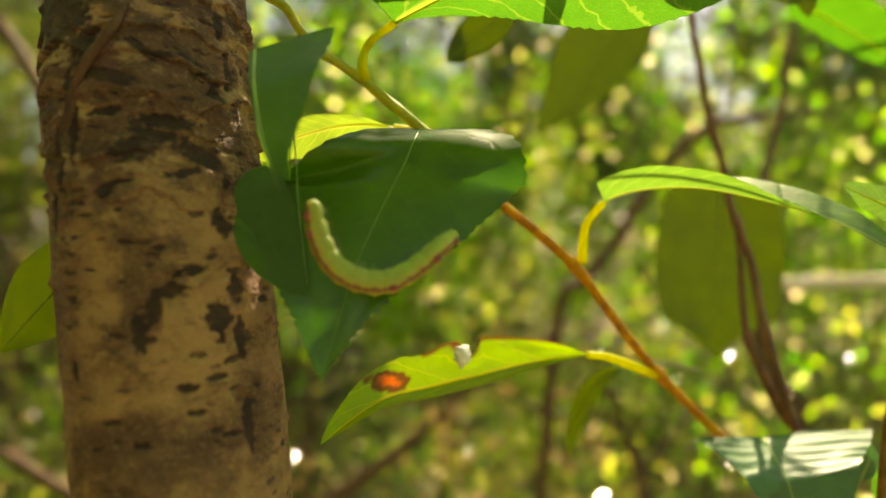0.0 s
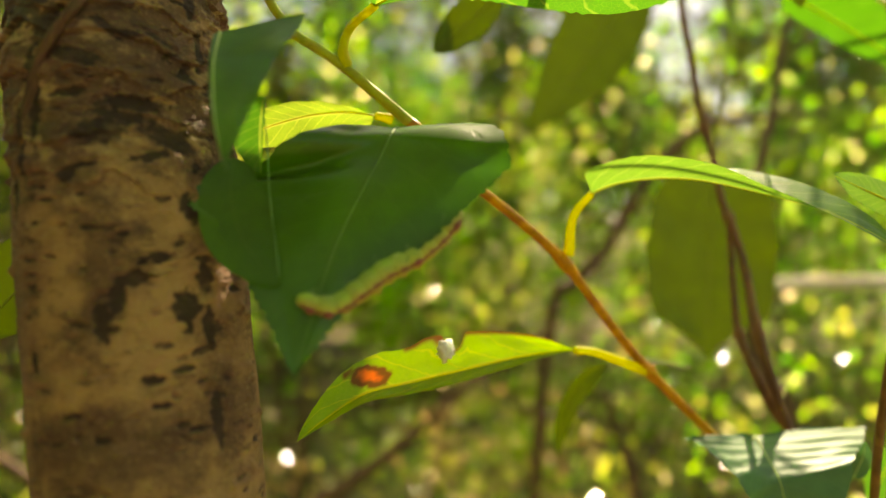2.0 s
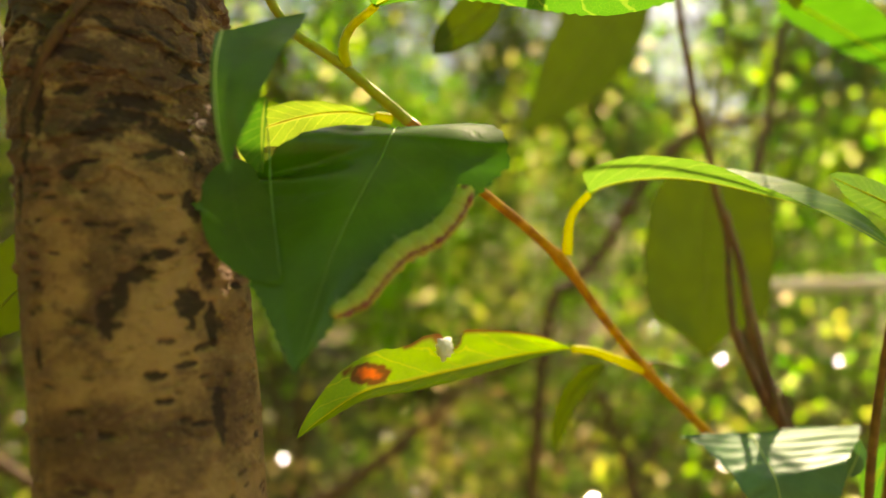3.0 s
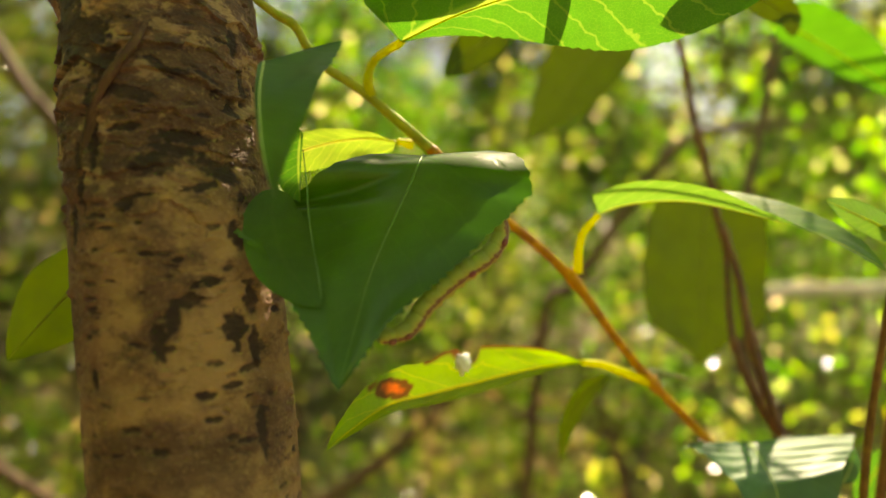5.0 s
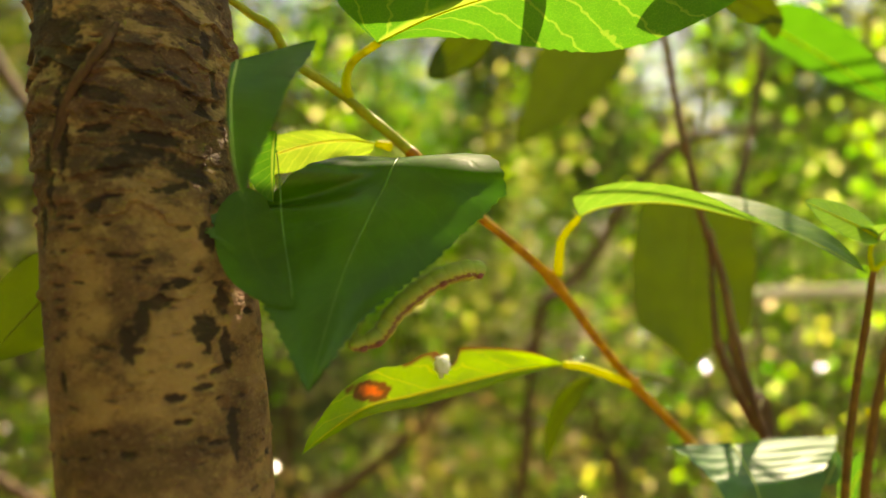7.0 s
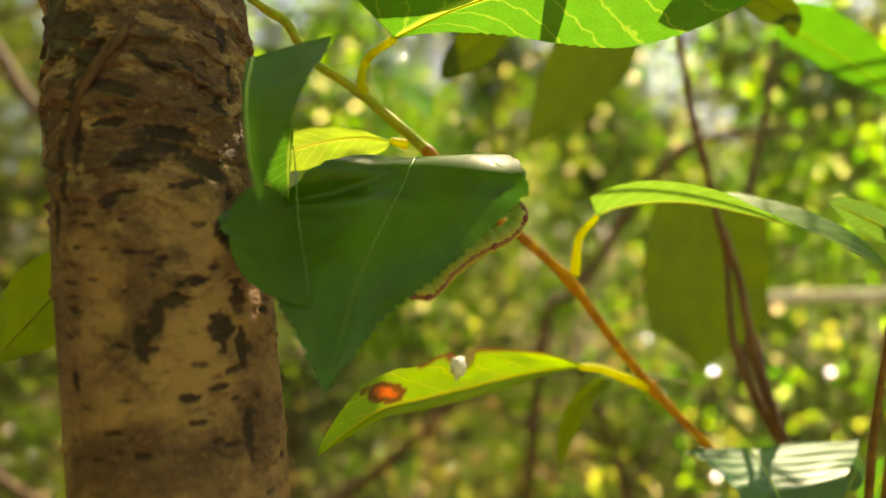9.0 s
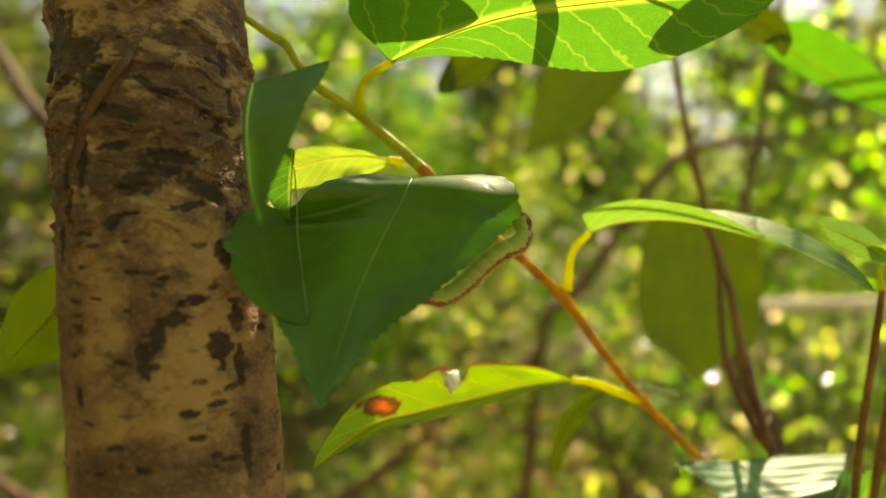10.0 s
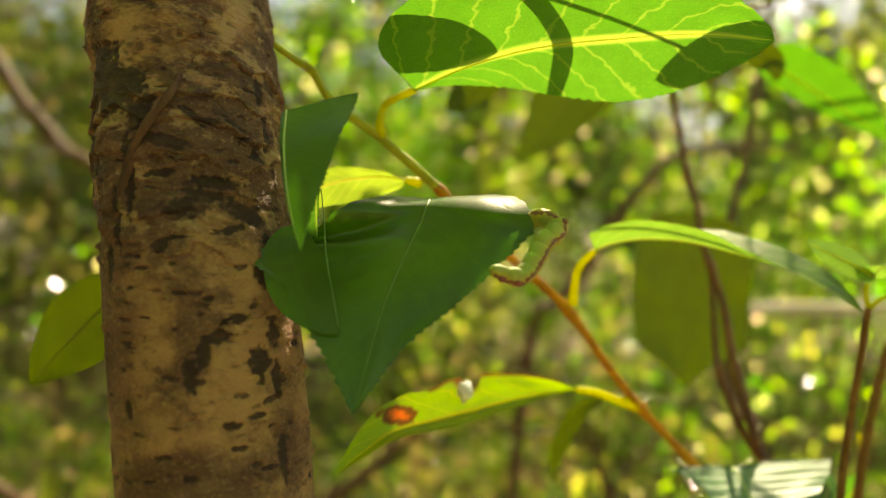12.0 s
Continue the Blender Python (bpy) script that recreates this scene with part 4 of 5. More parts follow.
for far, half, run, kind, seed in ((1.0175, (0.0155, 0.004), ((-0.130, 0.609), (-0.087, 0.5985), (-0.041, 0.586), (0.010, 0.578), (0.060, 0.570)), "strap", 22.0),
                                   (1.03, (0.006, 0.006), ((-0.074, 0.587), (-0.064, 0.585), (-0.052, 0.581), (-0.038, 0.577)), "ovate", 24.0),
                                   (1.12, (0.052, 0.014), ((-0.112, 0.684), (-0.110, 0.660), (-0.107, 0.640), (-0.104, 0.6165)), "ovate", 25.0),
                                   (1.14, (0.013, 0.014), ((-0.0915, 0.586), (-0.090, 0.566), (-0.086, 0.540), (-0.083, 0.515)), "ovate", 26.0)):
    leaf_thing("unseen green leaf added above to shade what is below", [SUN_ACROSS * w + SUN_UP * v + SUN_FROM * far for w, v in run], (SUN_FROM, SUN_FROM),
               half, SHADE_LEAF, RIB_LIME, rib_r=0.0004, kind=kind, saw=0.0004, n=40, m=6, wave=0.0008, seed=seed)


overhead_twig()


# ---- the caterpillar ----
def grub_material():
    m, nodes, links, bsdf = material("caterpillar_skin")
    obj = nodes.new("ShaderNodeTexCoord").outputs["Object"]
    sep = nodes.new("ShaderNodeSeparateXYZ")
    links.new(obj, sep.inputs[0])
    n1 = noise_node(nodes, links, 900.0, 3.0, 0.6, obj)
    z = calc(nodes, links, "ADD", sep.outputs[2], calc(nodes, links, "MULTIPLY", calc(nodes, links, "SUBTRACT", n1.outputs[0], 0.5), 0.0022))
    col = mix_rgb(nodes, links, remap(nodes, links, z, -0.0012, 0.0010), (0.40, 0.34, 0.060), (0.27, 0.33, 0.055))
    band = calc(nodes, links, "MULTIPLY", remap(nodes, links, z, -0.0019, -0.0016), remap(nodes, links, z, -0.0011, -0.0007, 1.0, 0.0))
    col = mix_rgb(nodes, links, calc(nodes, links, "MULTIPLY", band, 0.85), col, (0.17, 0.035, 0.03))
    links.new(col, bsdf.inputs["Base Color"])
    bsdf.inputs["Roughness"].default_value = 0.6
    bsdf.inputs["Subsurface Weight"].default_value = 0.35
    bsdf.inputs["Subsurface Radius"].default_value = (0.6, 0.8, 0.25)
    bsdf.inputs["Subsurface Scale"].default_value = 0.0015
    bump(nodes, links, n1.outputs[0], 0.4, 0.0003, bsdf)
    return m


GRUB = grub_material()
GRUB_DARK = plain_material("caterpillar_mark", (0.16, 0.035, 0.03), (0.26, 0.08, 0.05), 700.0, 0.5)
HAIR = plain_material("caterpillar_hair", (0.45, 0.43, 0.25), (0.6, 0.57, 0.4), 500.0, 0.4)
SEGMENTS, BODY_LONG = 13, 0.0455
GRUB_HOME = Vector((0.0, 0.150, 0.995))


def grub_ball(long, r, tall, bulge=0.12):
    bm = bmesh.new()
    rings, rows = 12, []
    for i in range(rings + 1):
        a = math.pi * i / rings
        x, rr = -math.cos(a) * long, math.sin(a) ** 0.55 * r
        row = []
        for j in range(16):
            g = 2 * math.pi * j / 16
            b = 1 + bulge * math.cos(g * 3 + 0.5) * 0.5
            row.append(bm.verts.new((x, math.cos(g) * rr * b, math.sin(g) * rr * tall * b)))
        rows.append(row)
    for r0, r1 in zip(rows, rows[1:]):
        for j in range(16):
            bm.faces.new((r0[j], r0[(j + 1) % 16], r1[(j + 1) % 16], r1[j]))
    bmesh.ops.remove_doubles(bm, verts=bm.verts, dist=1e-6)
    return bm


def caterpillar():
    ob = root("caterpillar", "pale green caterpillar with a purple-brown side stripe and fine hairs", "caterpillar", place=GRUB_HOME)
    segs, rng = [], random.Random(9)
    for i in range(SEGMENTS):
        s = i / (SEGMENTS - 1)
        r = 0.0021 * (0.72 + 0.55 * math.sin(math.pi * (0.12 + 0.8 * s)) ** 0.8) * (1.0 if 0 < i < SEGMENTS - 1 else 0.85)
        name = "head" if i == SEGMENTS - 1 else "tail_segment" if i == 0 else "body_segment"
        seg = part(name, grub_ball(BODY_LONG / SEGMENTS * 0.86, r, 1.0), GRUB, ob, "rounded head capsule" if name == "head" else "")
        segs.append(seg)
        hb = bmesh.new()
        for _ in range(22):
            g, x = rng.uniform(-0.5, math.pi + 0.5), rng.uniform(-0.0012, 0.0012)
            d = Vector((rng.uniform(-0.3, 0.3), math.cos(g), math.sin(g))).normalized()
            p = Vector((x, 0, 0)) + d * r * 0.92
            q = p + d * rng.uniform(0.0010, 0.0026)
            w = Vector((0.00003, 0, 0))
            w2 = d.cross(w).normalized() * 0.00003
            vs = [hb.verts.new(e) for e in (p + w, p - w, p + w2)]
            tip = hb.verts.new(q)
            for a, b in ((0, 1), (1, 2), (2, 0)):
                hb.faces.new((vs[a], vs[b], tip))
        part("hairs", hb, HAIR, seg, "fine pale hairs")
        if i in (1, 4, 5, 6, 7, 10, 11):
            pb = rod([(0, 0.0002, -r * 0.6), (0.0002, 0.0003, -r * 0.95), (0.0002, 0.0003, -r * 1.12)], (0.0007, 0.0006, 0.0004), 6, 8)
            part("proleg", pb, GRUB, seg, "stubby leg")
        if i in (0, 1, 7, 10, 12):
            kb = grub_ball(0.0010, 0.00075, 1.0)
            bmesh.ops.translate(kb, verts=kb.verts, vec=(0, -r * 0.80, -0.0013))
            part("marking", kb, GRUB_DARK, seg, "purple-brown raised spot")
    return ob, segs


grub, grub_segments = caterpillar()


# ---- the thicket behind ----
def leaf_cloud(name, mat, count, centre, spread, size, seed, lean=0.4):
    rng = random.Random(seed)
    verts, faces = [], []
    lumps = [Vector([rng.gauss(0, 0.55) * spread[k] for k in range(3)]) for _ in range(30)]
    for _ in range(count):
        lump = rng.choice(lumps)
        p = lump + Vector([rng.gauss(0, 0.15) * spread[k] for k in range(3)])
        if p.z + centre[2] < 0.03:
            continue
        s = size * rng.uniform(0.55, 1.35)
        q = Euler((rng.gauss(0, 0.7) + lean, rng.gauss(0, 0.7), rng.uniform(0, 6.283))).to_matrix()
        k = len(verts)
        for x, y, z in ((0, -0.5, 0), (0.24, -0.2, 0.05), (0.2, 0.2, 0.05), (0, 0.55, -0.06), (-0.2, 0.2, 0.05), (-0.24, -0.2, 0.05)):
            verts.append(p + q @ Vector((x * s, y * s, z * s)))
        faces += [(k, k + 1, k + 2, k + 3), (k, k + 3, k + 4, k + 5)]
    me = bpy.data.meshes.new(name)
    me.from_pydata(verts, [], faces)
    me.materials.append(mat)
    return new(name, me)


def shrub(place, height, spread, count, mat, seed, size=0.045, label="leafy green shrub in dappled sun"):
    ob = root("shrub", label, "shrub", "shrubs of the thicket", place)
    rng = random.Random(seed)
    for i in range(4):
        a, r = rng.uniform(0, 6.283), spread * rng.uniform(0.3, 0.8)
        tip = (math.cos(a) * r, math.sin(a) * r, height * rng.uniform(0.8, 1.0))
        mid = (tip[0] * 0.35 + rng.gauss(0, 0.08), tip[1] * 0.35 + rng.gauss(0, 0.08), tip[2] * 0.5)
        part("stem", rod([(0, 0, -0.02), mid, tip], (0.005 * height, 0.003 * height, 0.001 * height), 14, 7), STEM_BROWN, ob)
    cloud = leaf_cloud("foliage", mat, count, (0, 0, height * 0.55), (spread, spread, height * 0.5), size, seed)
    cloud.location = (0, 0, height * 0.55)
    cloud.parent = ob
    tagged(cloud, "many small leaves tinted as lit or shaded", kind="stuff")
    return ob


def thicket():
    rng = random.Random(21)
    near = [(-1.5, 2.3, 1.9, 0.7), (-0.55, 2.7, 1.9, 0.6), (0.35, 3.3, 1.7, 0.7), (1.2, 2.9, 1.8, 0.7), (2.1, 2.6, 2.0, 0.7), (-2.6, 3.2, 2.6, 0.9)]
    for i, (x, y, h, sp) in enumerate(near):
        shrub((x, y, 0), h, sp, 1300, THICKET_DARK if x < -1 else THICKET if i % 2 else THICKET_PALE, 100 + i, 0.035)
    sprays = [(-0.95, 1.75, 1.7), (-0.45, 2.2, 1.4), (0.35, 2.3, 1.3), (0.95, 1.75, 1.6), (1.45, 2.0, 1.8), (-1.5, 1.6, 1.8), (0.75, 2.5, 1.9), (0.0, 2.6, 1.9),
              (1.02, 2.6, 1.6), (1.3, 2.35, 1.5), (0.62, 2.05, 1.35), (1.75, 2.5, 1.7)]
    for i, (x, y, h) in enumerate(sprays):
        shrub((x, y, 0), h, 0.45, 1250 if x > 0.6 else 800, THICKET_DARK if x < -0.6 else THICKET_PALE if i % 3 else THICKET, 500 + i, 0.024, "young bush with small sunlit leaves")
    for i in range(16):
        x, y = -1.2 + 0.17 * i + rng.uniform(-0.08, 0.08), rng.uniform(1.25, 1.9)
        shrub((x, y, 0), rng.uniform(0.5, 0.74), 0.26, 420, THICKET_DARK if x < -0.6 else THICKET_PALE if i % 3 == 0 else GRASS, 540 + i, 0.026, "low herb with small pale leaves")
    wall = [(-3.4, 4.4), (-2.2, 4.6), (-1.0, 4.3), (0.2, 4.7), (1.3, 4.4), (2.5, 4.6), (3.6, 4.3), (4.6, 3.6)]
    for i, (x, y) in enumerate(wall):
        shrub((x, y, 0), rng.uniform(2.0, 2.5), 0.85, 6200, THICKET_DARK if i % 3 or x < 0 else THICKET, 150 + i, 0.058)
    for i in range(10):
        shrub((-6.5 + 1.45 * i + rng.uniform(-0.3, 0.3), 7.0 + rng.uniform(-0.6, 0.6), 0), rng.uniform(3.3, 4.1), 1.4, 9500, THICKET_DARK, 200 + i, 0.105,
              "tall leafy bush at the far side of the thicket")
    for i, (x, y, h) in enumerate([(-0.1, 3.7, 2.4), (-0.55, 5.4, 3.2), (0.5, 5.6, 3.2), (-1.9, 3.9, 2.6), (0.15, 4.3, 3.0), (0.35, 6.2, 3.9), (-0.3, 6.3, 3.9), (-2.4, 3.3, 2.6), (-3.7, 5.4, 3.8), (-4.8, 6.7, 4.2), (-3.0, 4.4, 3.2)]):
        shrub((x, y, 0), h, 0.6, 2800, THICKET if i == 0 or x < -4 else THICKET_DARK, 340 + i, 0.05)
    # unseen bushes, added to block skylight from the left of the trunk
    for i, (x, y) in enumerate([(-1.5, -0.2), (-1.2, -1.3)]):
        shrub((x, y, 0), 2.9, 0.75, 5200, THICKET_DARK, 320 + i, 0.085, "unseen dense bush added to dim the trunk's left side")
    for i, (x, y) in enumerate([(-3.4, 1.2), (-3.2, -1.4), (-1.2, -3.0), (1.4, -3.0), (3.4, -1.2), (4.0, 1.4)]):
        shrub((x, y, 0), 2.6, 1.1, 2600, THICKET, 300 + i, 0.09)


thicket()


def tall_trees():
    """Unseen trees added over the thicket, whose crowns break the sunlight up; the clearing stays open towards the sun.
    """
    rng = random.Random(77)
    # foot, and the middle of the crown
    spots = [(-6.6, 7.8, -2.8, 7.6, 6.2), (0.4, 11.5, 0.4, 9.6, 7.2), (7.0, 8.0, 3.6, 7.6, 6.4), (6.4, 5.0, 5.4, 5.4, 6.2), (-6.2, 5.2, -4.8, 5.2, 6.0),
             (-4.2, 3.4, -2.4, 3.6, 4.8), (5.6, 4.2, 3.6, 5.0, 5.4), (-3.9, 0.6, -3.6, 0.6, 5.2), (-2.0, -2.9, -2.0, -2.4, 5.4),
             (1.6, -3.2, 1.6, -2.8, 5.4), (-1.2, -1.4, -0.6, -0.9, 6.0)]
    # more unseen crowns, added between the sun and the thicket
    spots += [(-5.0, 9.5, -1.2, 8.2, 6.0), (3.2, 10.5, 1.5, 8.4, 6.2), (5.8, 9.4, 3.4, 8.0, 6.0), (4.8, 9.0, 2.9, 7.1, 5.6)]
    for i, (fx, fy, x, y, h) in enumerate(spots):
        ob = root("tree", "unseen tall tree added to shade the thicket", "tree", "tall trees of the wood", (fx, fy, 0))
        part("trunk", rod([(0, 0, -0.05), ((x - fx) * 0.2, (y - fy) * 0.2, h * 0.5), (x - fx, y - fy, h + 0.2)], (0.09, 0.07, 0.03), 18, 10, 0.05), STEM_BROWN, ob)
        crown = leaf_cloud("crown", THICKET, 2300, (0, 0, h), (1.2, 1.2, 0.8), 0.15, 700 + i)
        crown.location = (x - fx, y - fy, h)
        crown.parent = ob
        tagged(crown, "broken crown of green leaves", kind="stuff")


tall_trees()


def undergrowth():
    rng = random.Random(33)
    for i in range(26):
        x, y = rng.uniform(-2.6, 3.0), rng.uniform(1.9, 4.4)
        ob = leaf_cloud("herbs", GRASS if i % 3 else THICKET_PALE, 420, (0, 0, 0.16), (0.34, 0.34, 0.20), 0.05, 400 + i, 0.2)
        ob.location = (x, y, 0.16)
        tagged(ob, "low herbs and dry leaves on the woodland floor", "herbs", kind="stuff")


undergrowth()


def branch(label, points, radii):
    ob = root("branch", label, "branch", "bare stems behind the leaves", points[0])
    part("limb", rod(points, radii, 30, 8, 0.05, points[0]), STEM_BROWN, ob)
    rng = random.Random(len(label) * 7)
    line = spline(points, 20)
    for k in (4, 8, 12):
        p = line[k] - Vector(points[0])
        d = Vector((rng.choice((-1, 1)) * rng.uniform(0.5, 1.0), rng.uniform(-0.3, 0.5), rng.uniform(0.3, 0.9))).normalized()
        long = rng.uniform(0.06, 0.16)
        part("side_twig", rod([p, p + d * long * 0.5 + Vector((0, 0, 0.01)), p + d * long], (max(radii) * 0.32, max(radii) * 0.22, max(radii) * 0.1), 10, 6), STEM_BROWN, ob)
    return ob


branch("slanting brown branch in the thicket", [(0.6576, 1.11, 1.2277), (0.5348, 1.11, 1.2221), (0.4309, 1.11, 1.1994), (0.3458, 1.11, 1.1049), (0.2891, 1.11, 1.0104), (0.2324, 1.11, 0.9443), (0.19, 1.11, 0.8687), (0.1379, 1.11, 0.2451), (0.1407, 1.1322, -0.04)], (0.0060, 0.0102, 0.0108, 0.0072))
branch("leaning brown branch low in the thicket", [(-0.4152, 1.2077, -0.04), (-0.4071, 1.184, 0.2552), (-0.2661, 1.184, 0.5072), (-0.1451, 1.184, 0.5877), (-0.0443, 1.184, 0.6684), (0.0464, 1.184, 0.7491), (0.159, 1.1248, 0.8286), (0.19, 1.11, 0.8734)], (0.0120, 0.0132, 0.0096, 0.0048))
branch("thin brown branch low in the thicket", [(0.0648, 1.1544, 0.775), (0.1096, 1.11, 0.7553), (0.1552, 1.036, 0.7451), (0.2346, 1.036, 0.7451)], (0.0036, 0.0048, 0.0036))
branch("upright dry stem low in the thicket", [(0.2276, 0.888, 0.8117), (0.2464, 0.888, 0.7513), (0.2615, 0.888, 0.6984), (0.2767, 0.888, 0.6077), (0.2842, 0.888, 0.2448), (0.2899, 0.9058, -0.04)], (0.0048, 0.0072, 0.0084))
branch("brown branch beside the trunk", [(-0.6531, 0.888, 1.3485), (-0.585, 0.888, 1.288), (-0.5397, 0.888, 1.22), (-0.4868, 0.888, 1.1595), (-0.3961, 0.888, 1.0159), (-0.3659, 0.888, 0.2448), (-0.3732, 0.9058, -0.04)], (0.0096, 0.0084, 0.0060))
branch("thin dark bare branch beside the trunk", [(-0.6531, 0.888, 1.2993), (-0.6078, 0.888, 1.3092), (-0.5534, 0.851, 1.3086), (-0.4809, 0.814, 1.3125), (-0.4046, 0.814, 1.3471)], (0.0024, 0.0024, 0.0018))
branch("low brown branch beside the trunk", [(-0.638, 0.888, 0.7513), (-0.5775, 0.888, 0.7211), (-0.517, 0.888, 0.6833), (-0.3734, 0.888, 0.6077)], (0.0072, 0.0084, 0.0072))


def dead_branch():
    ob = root("branch", "pale dead branch lying across a brown stem", "branch", "bare stems behind the leaves", (0.5761, 1.15, 0.9366))
    part("limb", rod([(0.5761, 1.15, 0.9366), (0.6422, 1.16, 0.9393), (0.6859, 1.165, 0.9402), (0.7504, 1.17, 0.9421), (0.95, 1.25, 0.945)], (0.0125, 0.013, 0.012, 0.011), 30, 12, 0.1, ob.location), DEAD_WOOD, ob)


dead_branch()


# ---- what moves ----
BODY = []


def body_at(t, *points):
    """The line of the caterpillar's body at t seconds, tail end first."""
    line = spline(points, 60)
    BODY.append((t, line))


def swing(ob, pivot, rows):
    walk(ob, [(t, Matrix.Translation(Vector(pivot) + Vector((x, y, z))) @ pose(0, 0, 0, rx, ry, rz)) for t, x, y, z, rx, ry, rz in rows])


def motions():
    swing(main_leaf, MAIN_PIVOT, [
        (0.0, 0.0005, 0.0010, 0.0025, 8.4, 2.1, -0.5),
        (0.5, -0.0006, 0.0001, 0.0011, -3.0, -0.6, -0.0),
        (1.0, 0.0010, 0.0012, 0.0027, 7.0, 1.1, -5.1),
        (1.5, 0.0010, 0.0009, 0.0014, 2.9, 0.5, -4.3),
        (2.0, 0.0003, 0.0002, -0.0000, 0.7, 0.1, -0.0),
        (2.5, 0.0001, -0.0001, -0.0001, -0.4, 0.1, 1.8),
        (3.0, 0.0004, 0.0001, -0.0003, 0.7, 0.0, -0.8),
        (5.0, -0.0002, 0.0000, 0.0005, 0.6, -0.7, -0.5),
        (5.5, 0.0000, 0.0000, 0.0000, 0.0, 0.0, -0.0),
        (6.0, -0.0002, -0.0003, -0.0002, -2.4, 0.0, 1.3),
        (6.5, 0.0000, -0.0001, 0.0002, -0.7, -0.0, 0.2),
        (7.0, 0.0001, 0.0000, 0.0003, -0.7, -0.6, -0.1),
        (9.0, -0.0001, -0.0002, -0.0005, -2.4, -0.1, 1.0),
        (9.5, 0.0001, -0.0002, -0.0003, -1.6, 0.3, 0.6),
        (10.0, 0.0006, 0.0001, -0.0000, -1.3, 0.4, 0.1),
        (10.5, 0.0004, -0.0007, -0.0007, -0.7, -0.2, -1.0),
        (11.0, 0.0002, -0.0000, 0.0000, -0.9, -0.1, -0.8),
        (11.5, -0.0010, 0.0001, 0.0009, -1.7, -0.7, 0.2),
        (12.0, -0.0012, 0.0003, 0.0010, -4.2, -1.0, -0.2),
    ])
    swing(flap_leaf, FLAP_PIVOT, [
        (0.0, 0.0016, 0.0002, -0.0008, 1.5, -1.2, 5.7),
        (0.5, 0.0018, 0.0001, -0.0006, 0.1, 2.4, 1.7),
        (1.0, 0.0016, 0.0004, -0.0008, -3.0, 1.7, 6.5),
        (1.5, 0.0013, 0.0002, -0.0019, 0.2, 6.0, 2.1),
        (2.0, 0.0005, 0.0004, -0.0016, -1.9, 1.3, 3.6),
        (2.5, 0.0009, 0.0004, -0.0011, 1.0, 2.0, 2.5),
        (3.0, 0.0003, 0.0004, -0.0015, 0.2, 1.8, 3.7),
        (5.0, -0.0001, -0.0001, 0.0008, 1.2, 0.5, 0.2),
        (5.5, -0.0000, 0.0000, 0.0000, 0.0, 0.0, 0.0),
        (6.0, -0.0001, -0.0000, 0.0005, -0.5, -0.3, -0.4),
        (6.5, 0.0000, -0.0001, 0.0010, 1.3, 0.9, 0.6),
        (7.0, 0.0005, -0.0001, 0.0012, 2.4, 1.3, 0.2),
        (9.0, 0.0001, -0.0001, 0.0004, 3.3, 0.9, -1.1),
        (9.5, -0.0002, -0.0001, -0.0001, 3.2, -0.1, -1.5),
        (10.0, 0.0001, -0.0002, 0.0005, 3.0, -0.4, -1.9),
        (10.5, -0.0000, -0.0002, 0.0009, 5.1, 1.2, 0.5),
        (11.0, 0.0002, -0.0003, 0.0014, 5.5, 1.5, -0.3),
        (11.5, -0.0008, -0.0000, -0.0005, 1.7, -0.3, -0.6),
        (12.0, -0.0012, -0.0002, 0.0016, 4.9, 2.3, 3.0),
    ])
    body_at(0.0, (-0.0267, 0.1360, 1.0088), (-0.0258, 0.1376, 1.0026), (-0.0230, 0.1389, 0.9969), (-0.0178, 0.1402, 0.9935), (-0.0114, 0.1414, 0.9931), (-0.0058, 0.1426, 0.9960), (-0.0010, 0.1440, 1.0001), (0.0019, 0.1474, 1.0028))
    body_at(0.5, (-0.0254, 0.1343, 1.0060), (-0.0237, 0.1356, 0.9999), (-0.0195, 0.1371, 0.9954), (-0.0133, 0.1384, 0.9942), (-0.0072, 0.1397, 0.9961), (-0.0019, 0.1409, 0.9996), (0.0024, 0.1426, 1.0039), (0.0017, 0.1467, 1.0066))
    body_at(1.0, (-0.0268, 0.1362, 1.0015), (-0.0240, 0.1378, 0.9959), (-0.0191, 0.1392, 0.9919), (-0.0130, 0.1409, 0.9919), (-0.0074, 0.1421, 0.9949), (-0.0019, 0.1435, 0.9982), (0.0025, 0.1449, 1.0027), (0.0020, 0.1497, 1.0030))
    body_at(1.5, (-0.0284, 0.1386, 1.0008), (-0.0249, 0.1400, 0.9955), (-0.0204, 0.1413, 0.9911), (-0.0143, 0.1429, 0.9916), (-0.0090, 0.1441, 0.9951), (-0.0037, 0.1453, 0.9987), (0.0013, 0.1465, 1.0026), (0.0050, 0.1488, 1.0066))
    body_at(2.0, (-0.0234, 0.1388, 0.9869), (-0.0177, 0.1412, 0.9855), (-0.0124, 0.1430, 0.9887), (-0.0073, 0.1447, 0.9925), (-0.0018, 0.1465, 0.9953), (0.0032, 0.1482, 0.9991), (0.0072, 0.1500, 1.0038), (0.0049, 0.1556, 1.0026))
    body_at(2.5, (-0.0217, 0.1384, 0.9851), (-0.0158, 0.1406, 0.9852), (-0.0112, 0.1424, 0.9895), (-0.0070, 0.1436, 0.9943), (-0.0024, 0.1450, 0.9987), (0.0028, 0.1465, 1.0021), (0.0073, 0.1486, 1.0063), (0.0068, 0.1534, 1.0072))
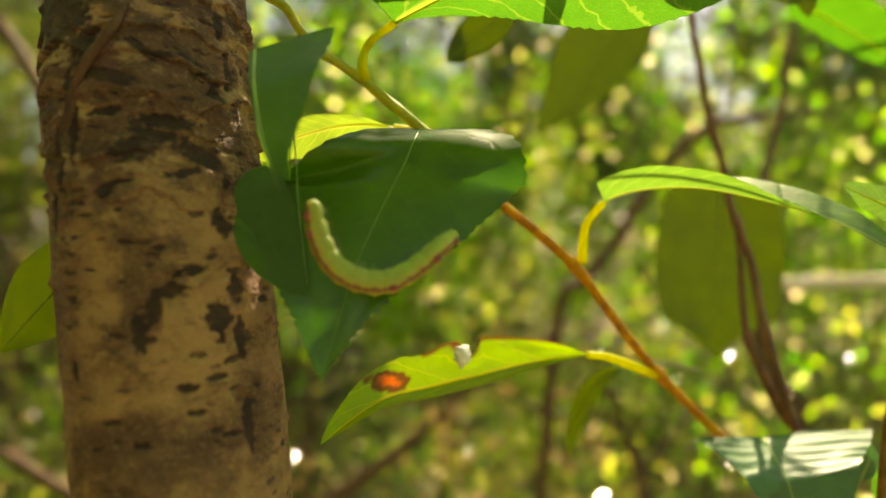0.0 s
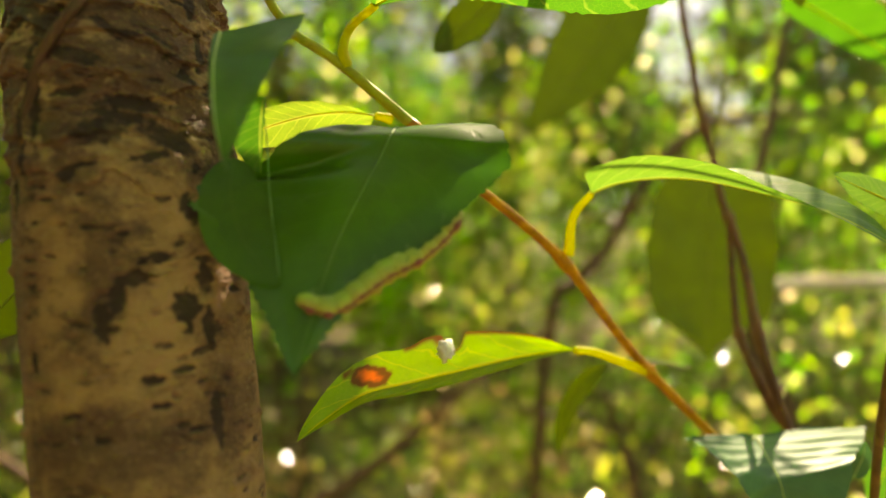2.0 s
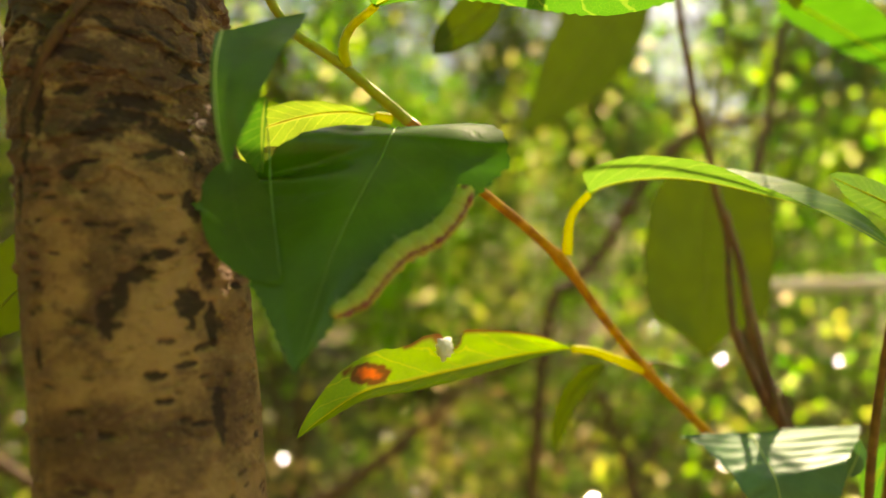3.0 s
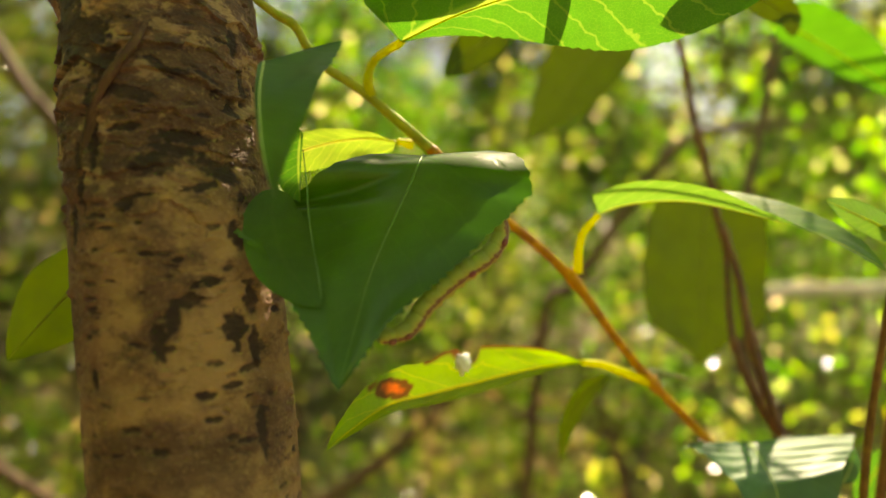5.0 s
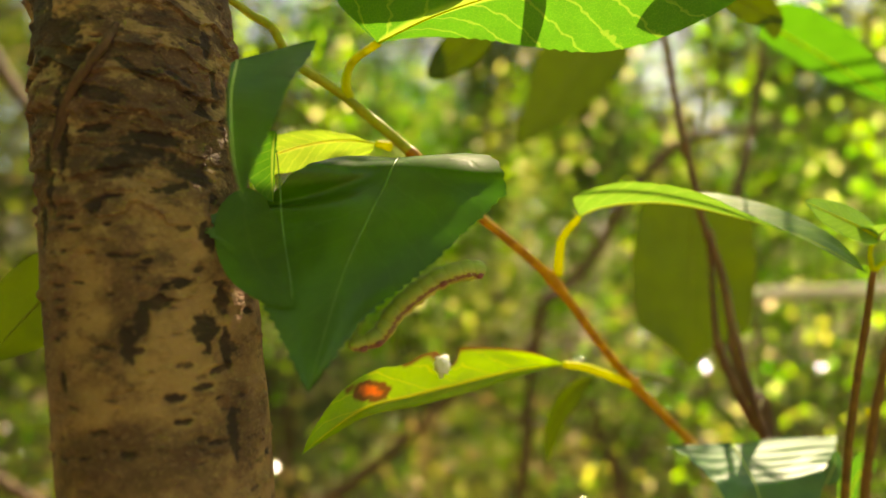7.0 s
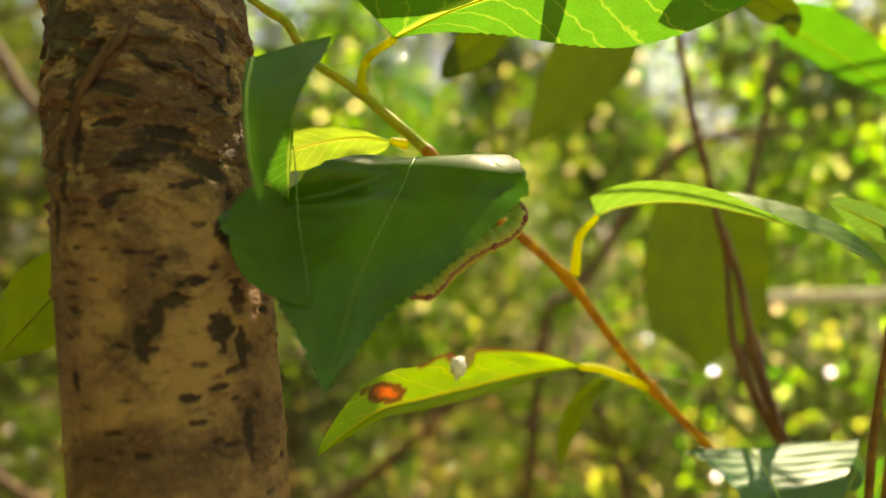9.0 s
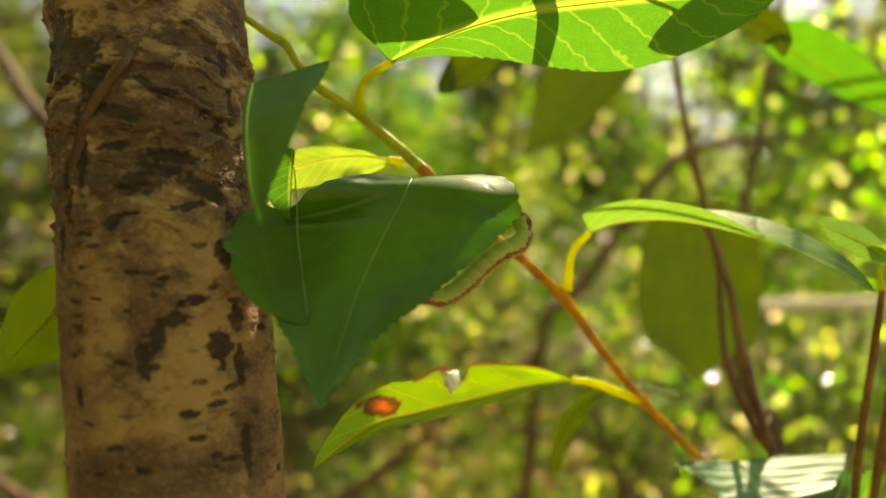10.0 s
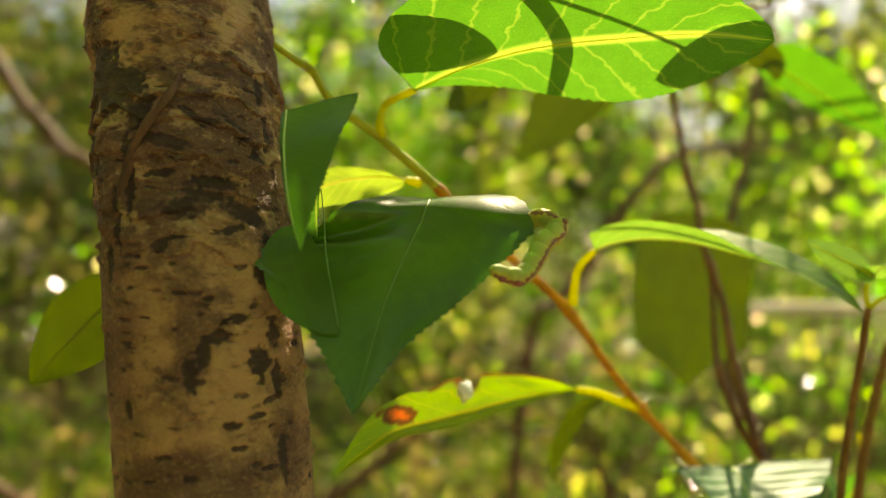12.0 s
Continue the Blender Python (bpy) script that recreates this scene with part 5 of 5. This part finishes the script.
    body_at(3.0, (-0.0166, 0.1373, 0.9840), (-0.0114, 0.1397, 0.9870), (-0.0075, 0.1415, 0.9920), (-0.0031, 0.1432, 0.9964), (0.0024, 0.1450, 0.9992), (0.0068, 0.1467, 1.0035), (0.0095, 0.1490, 1.0086), (0.0067, 0.1545, 1.0069))
    body_at(5.0, (-0.0157, 0.1474, 0.9823), (-0.0098, 0.1488, 0.9844), (-0.0060, 0.1498, 0.9895), (-0.0014, 0.1506, 0.9941), (0.0037, 0.1515, 0.9980), (0.0090, 0.1525, 1.0015), (0.0121, 0.1541, 1.0067), (0.0112, 0.1553, 1.0130))
    body_at(5.5, (-0.0159, 0.1494, 0.9819), (-0.0100, 0.1508, 0.9841), (-0.0061, 0.1519, 0.9892), (-0.0017, 0.1527, 0.9939), (0.0031, 0.1535, 0.9981), (0.0087, 0.1543, 1.0014), (0.0120, 0.1554, 1.0067), (0.0111, 0.1570, 1.0128))
    body_at(6.0, (-0.0151, 0.1529, 0.9809), (-0.0094, 0.1544, 0.9831), (-0.0061, 0.1555, 0.9886), (-0.0017, 0.1562, 0.9933), (0.0036, 0.1570, 0.9970), (0.0097, 0.1578, 0.9991), (0.0148, 0.1589, 1.0029), (0.0162, 0.1607, 1.0088))
    body_at(6.5, (-0.0159, 0.1502, 0.9809), (-0.0099, 0.1517, 0.9825), (-0.0057, 0.1527, 0.9874), (-0.0010, 0.1536, 0.9918), (0.0042, 0.1544, 0.9955), (0.0099, 0.1553, 0.9985), (0.0157, 0.1564, 1.0013), (0.0219, 0.1577, 1.0027))
    body_at(7.0, (-0.0160, 0.1480, 0.9810), (-0.0103, 0.1498, 0.9830), (-0.0066, 0.1510, 0.9882), (-0.0019, 0.1521, 0.9925), (0.0034, 0.1534, 0.9960), (0.0093, 0.1549, 0.9981), (0.0134, 0.1583, 0.9982), (0.0105, 0.1637, 0.9963))
    body_at(9.0, (-0.0091, 0.1542, 0.9933), (-0.0031, 0.1566, 0.9931), (0.0012, 0.1585, 0.9975), (0.0059, 0.1603, 1.0015), (0.0113, 0.1622, 1.0046), (0.0168, 0.1641, 1.0074), (0.0198, 0.1668, 1.0123), (0.0171, 0.1712, 1.0155))
    body_at(9.5, (-0.0081, 0.1536, 0.9932), (-0.0019, 0.1555, 0.9927), (0.0025, 0.1577, 0.9964), (0.0068, 0.1594, 1.0009), (0.0120, 0.1610, 1.0045), (0.0177, 0.1627, 1.0071), (0.0220, 0.1649, 1.0113), (0.0205, 0.1685, 1.0160))
    body_at(10.0, (-0.0044, 0.1492, 0.9973), (0.0017, 0.1511, 0.9962), (0.0068, 0.1532, 0.9990), (0.0113, 0.1550, 1.0033), (0.0162, 0.1568, 1.0072), (0.0215, 0.1591, 1.0100), (0.0217, 0.1620, 1.0156), (0.0177, 0.1666, 1.0169))
    body_at(10.5, (0.0015, 0.1464, 1.0028), (0.0074, 0.1486, 1.0010), (0.0118, 0.1508, 1.0048), (0.0164, 0.1528, 1.0090), (0.0212, 0.1550, 1.0127), (0.0235, 0.1576, 1.0179), (0.0203, 0.1615, 1.0201), (0.0170, 0.1668, 1.0185))
    body_at(11.0, (0.0019, 0.1457, 1.0025), (0.0081, 0.1474, 1.0022), (0.0130, 0.1493, 1.0056), (0.0169, 0.1511, 1.0105), (0.0214, 0.1529, 1.0147), (0.0242, 0.1567, 1.0183), (0.0201, 0.1609, 1.0190), (0.0169, 0.1663, 1.0171))
    body_at(11.5, (0.0024, 0.1408, 1.0039), (0.0086, 0.1427, 1.0036), (0.0133, 0.1446, 1.0073), (0.0173, 0.1465, 1.0121), (0.0215, 0.1487, 1.0165), (0.0231, 0.1525, 1.0211), (0.0189, 0.1571, 1.0202), (0.0160, 0.1626, 1.0183))
    body_at(12.0, (0.0068, 0.1373, 1.0082), (0.0129, 0.1392, 1.0069), (0.0168, 0.1417, 1.0107), (0.0200, 0.1443, 1.0157), (0.0239, 0.1478, 1.0191), (0.0208, 0.1518, 1.0220), (0.0171, 0.1568, 1.0209), (0.0142, 0.1623, 1.0190))
    for i, seg in enumerate(grub_segments):
        rows = []
        for t, line in BODY:
            x = (i + 0.5) / SEGMENTS * 60
            k = int(x)
            p = line[k].lerp(line[min(k + 1, 60)], x - k)
            along = (line[min(k + 3, 60)] - line[max(k - 2, 0)]).normalized()
            away = Vector((0.0, 1.0, 0.1))
            away = (away - along * away.dot(along)).normalized()
            up = along.cross(away)
            m = Matrix((along, away, up)).transposed().to_4x4()
            rows.append((t, Matrix.Translation(p - GRUB_HOME) @ m))
        walk(seg, rows)


motions()
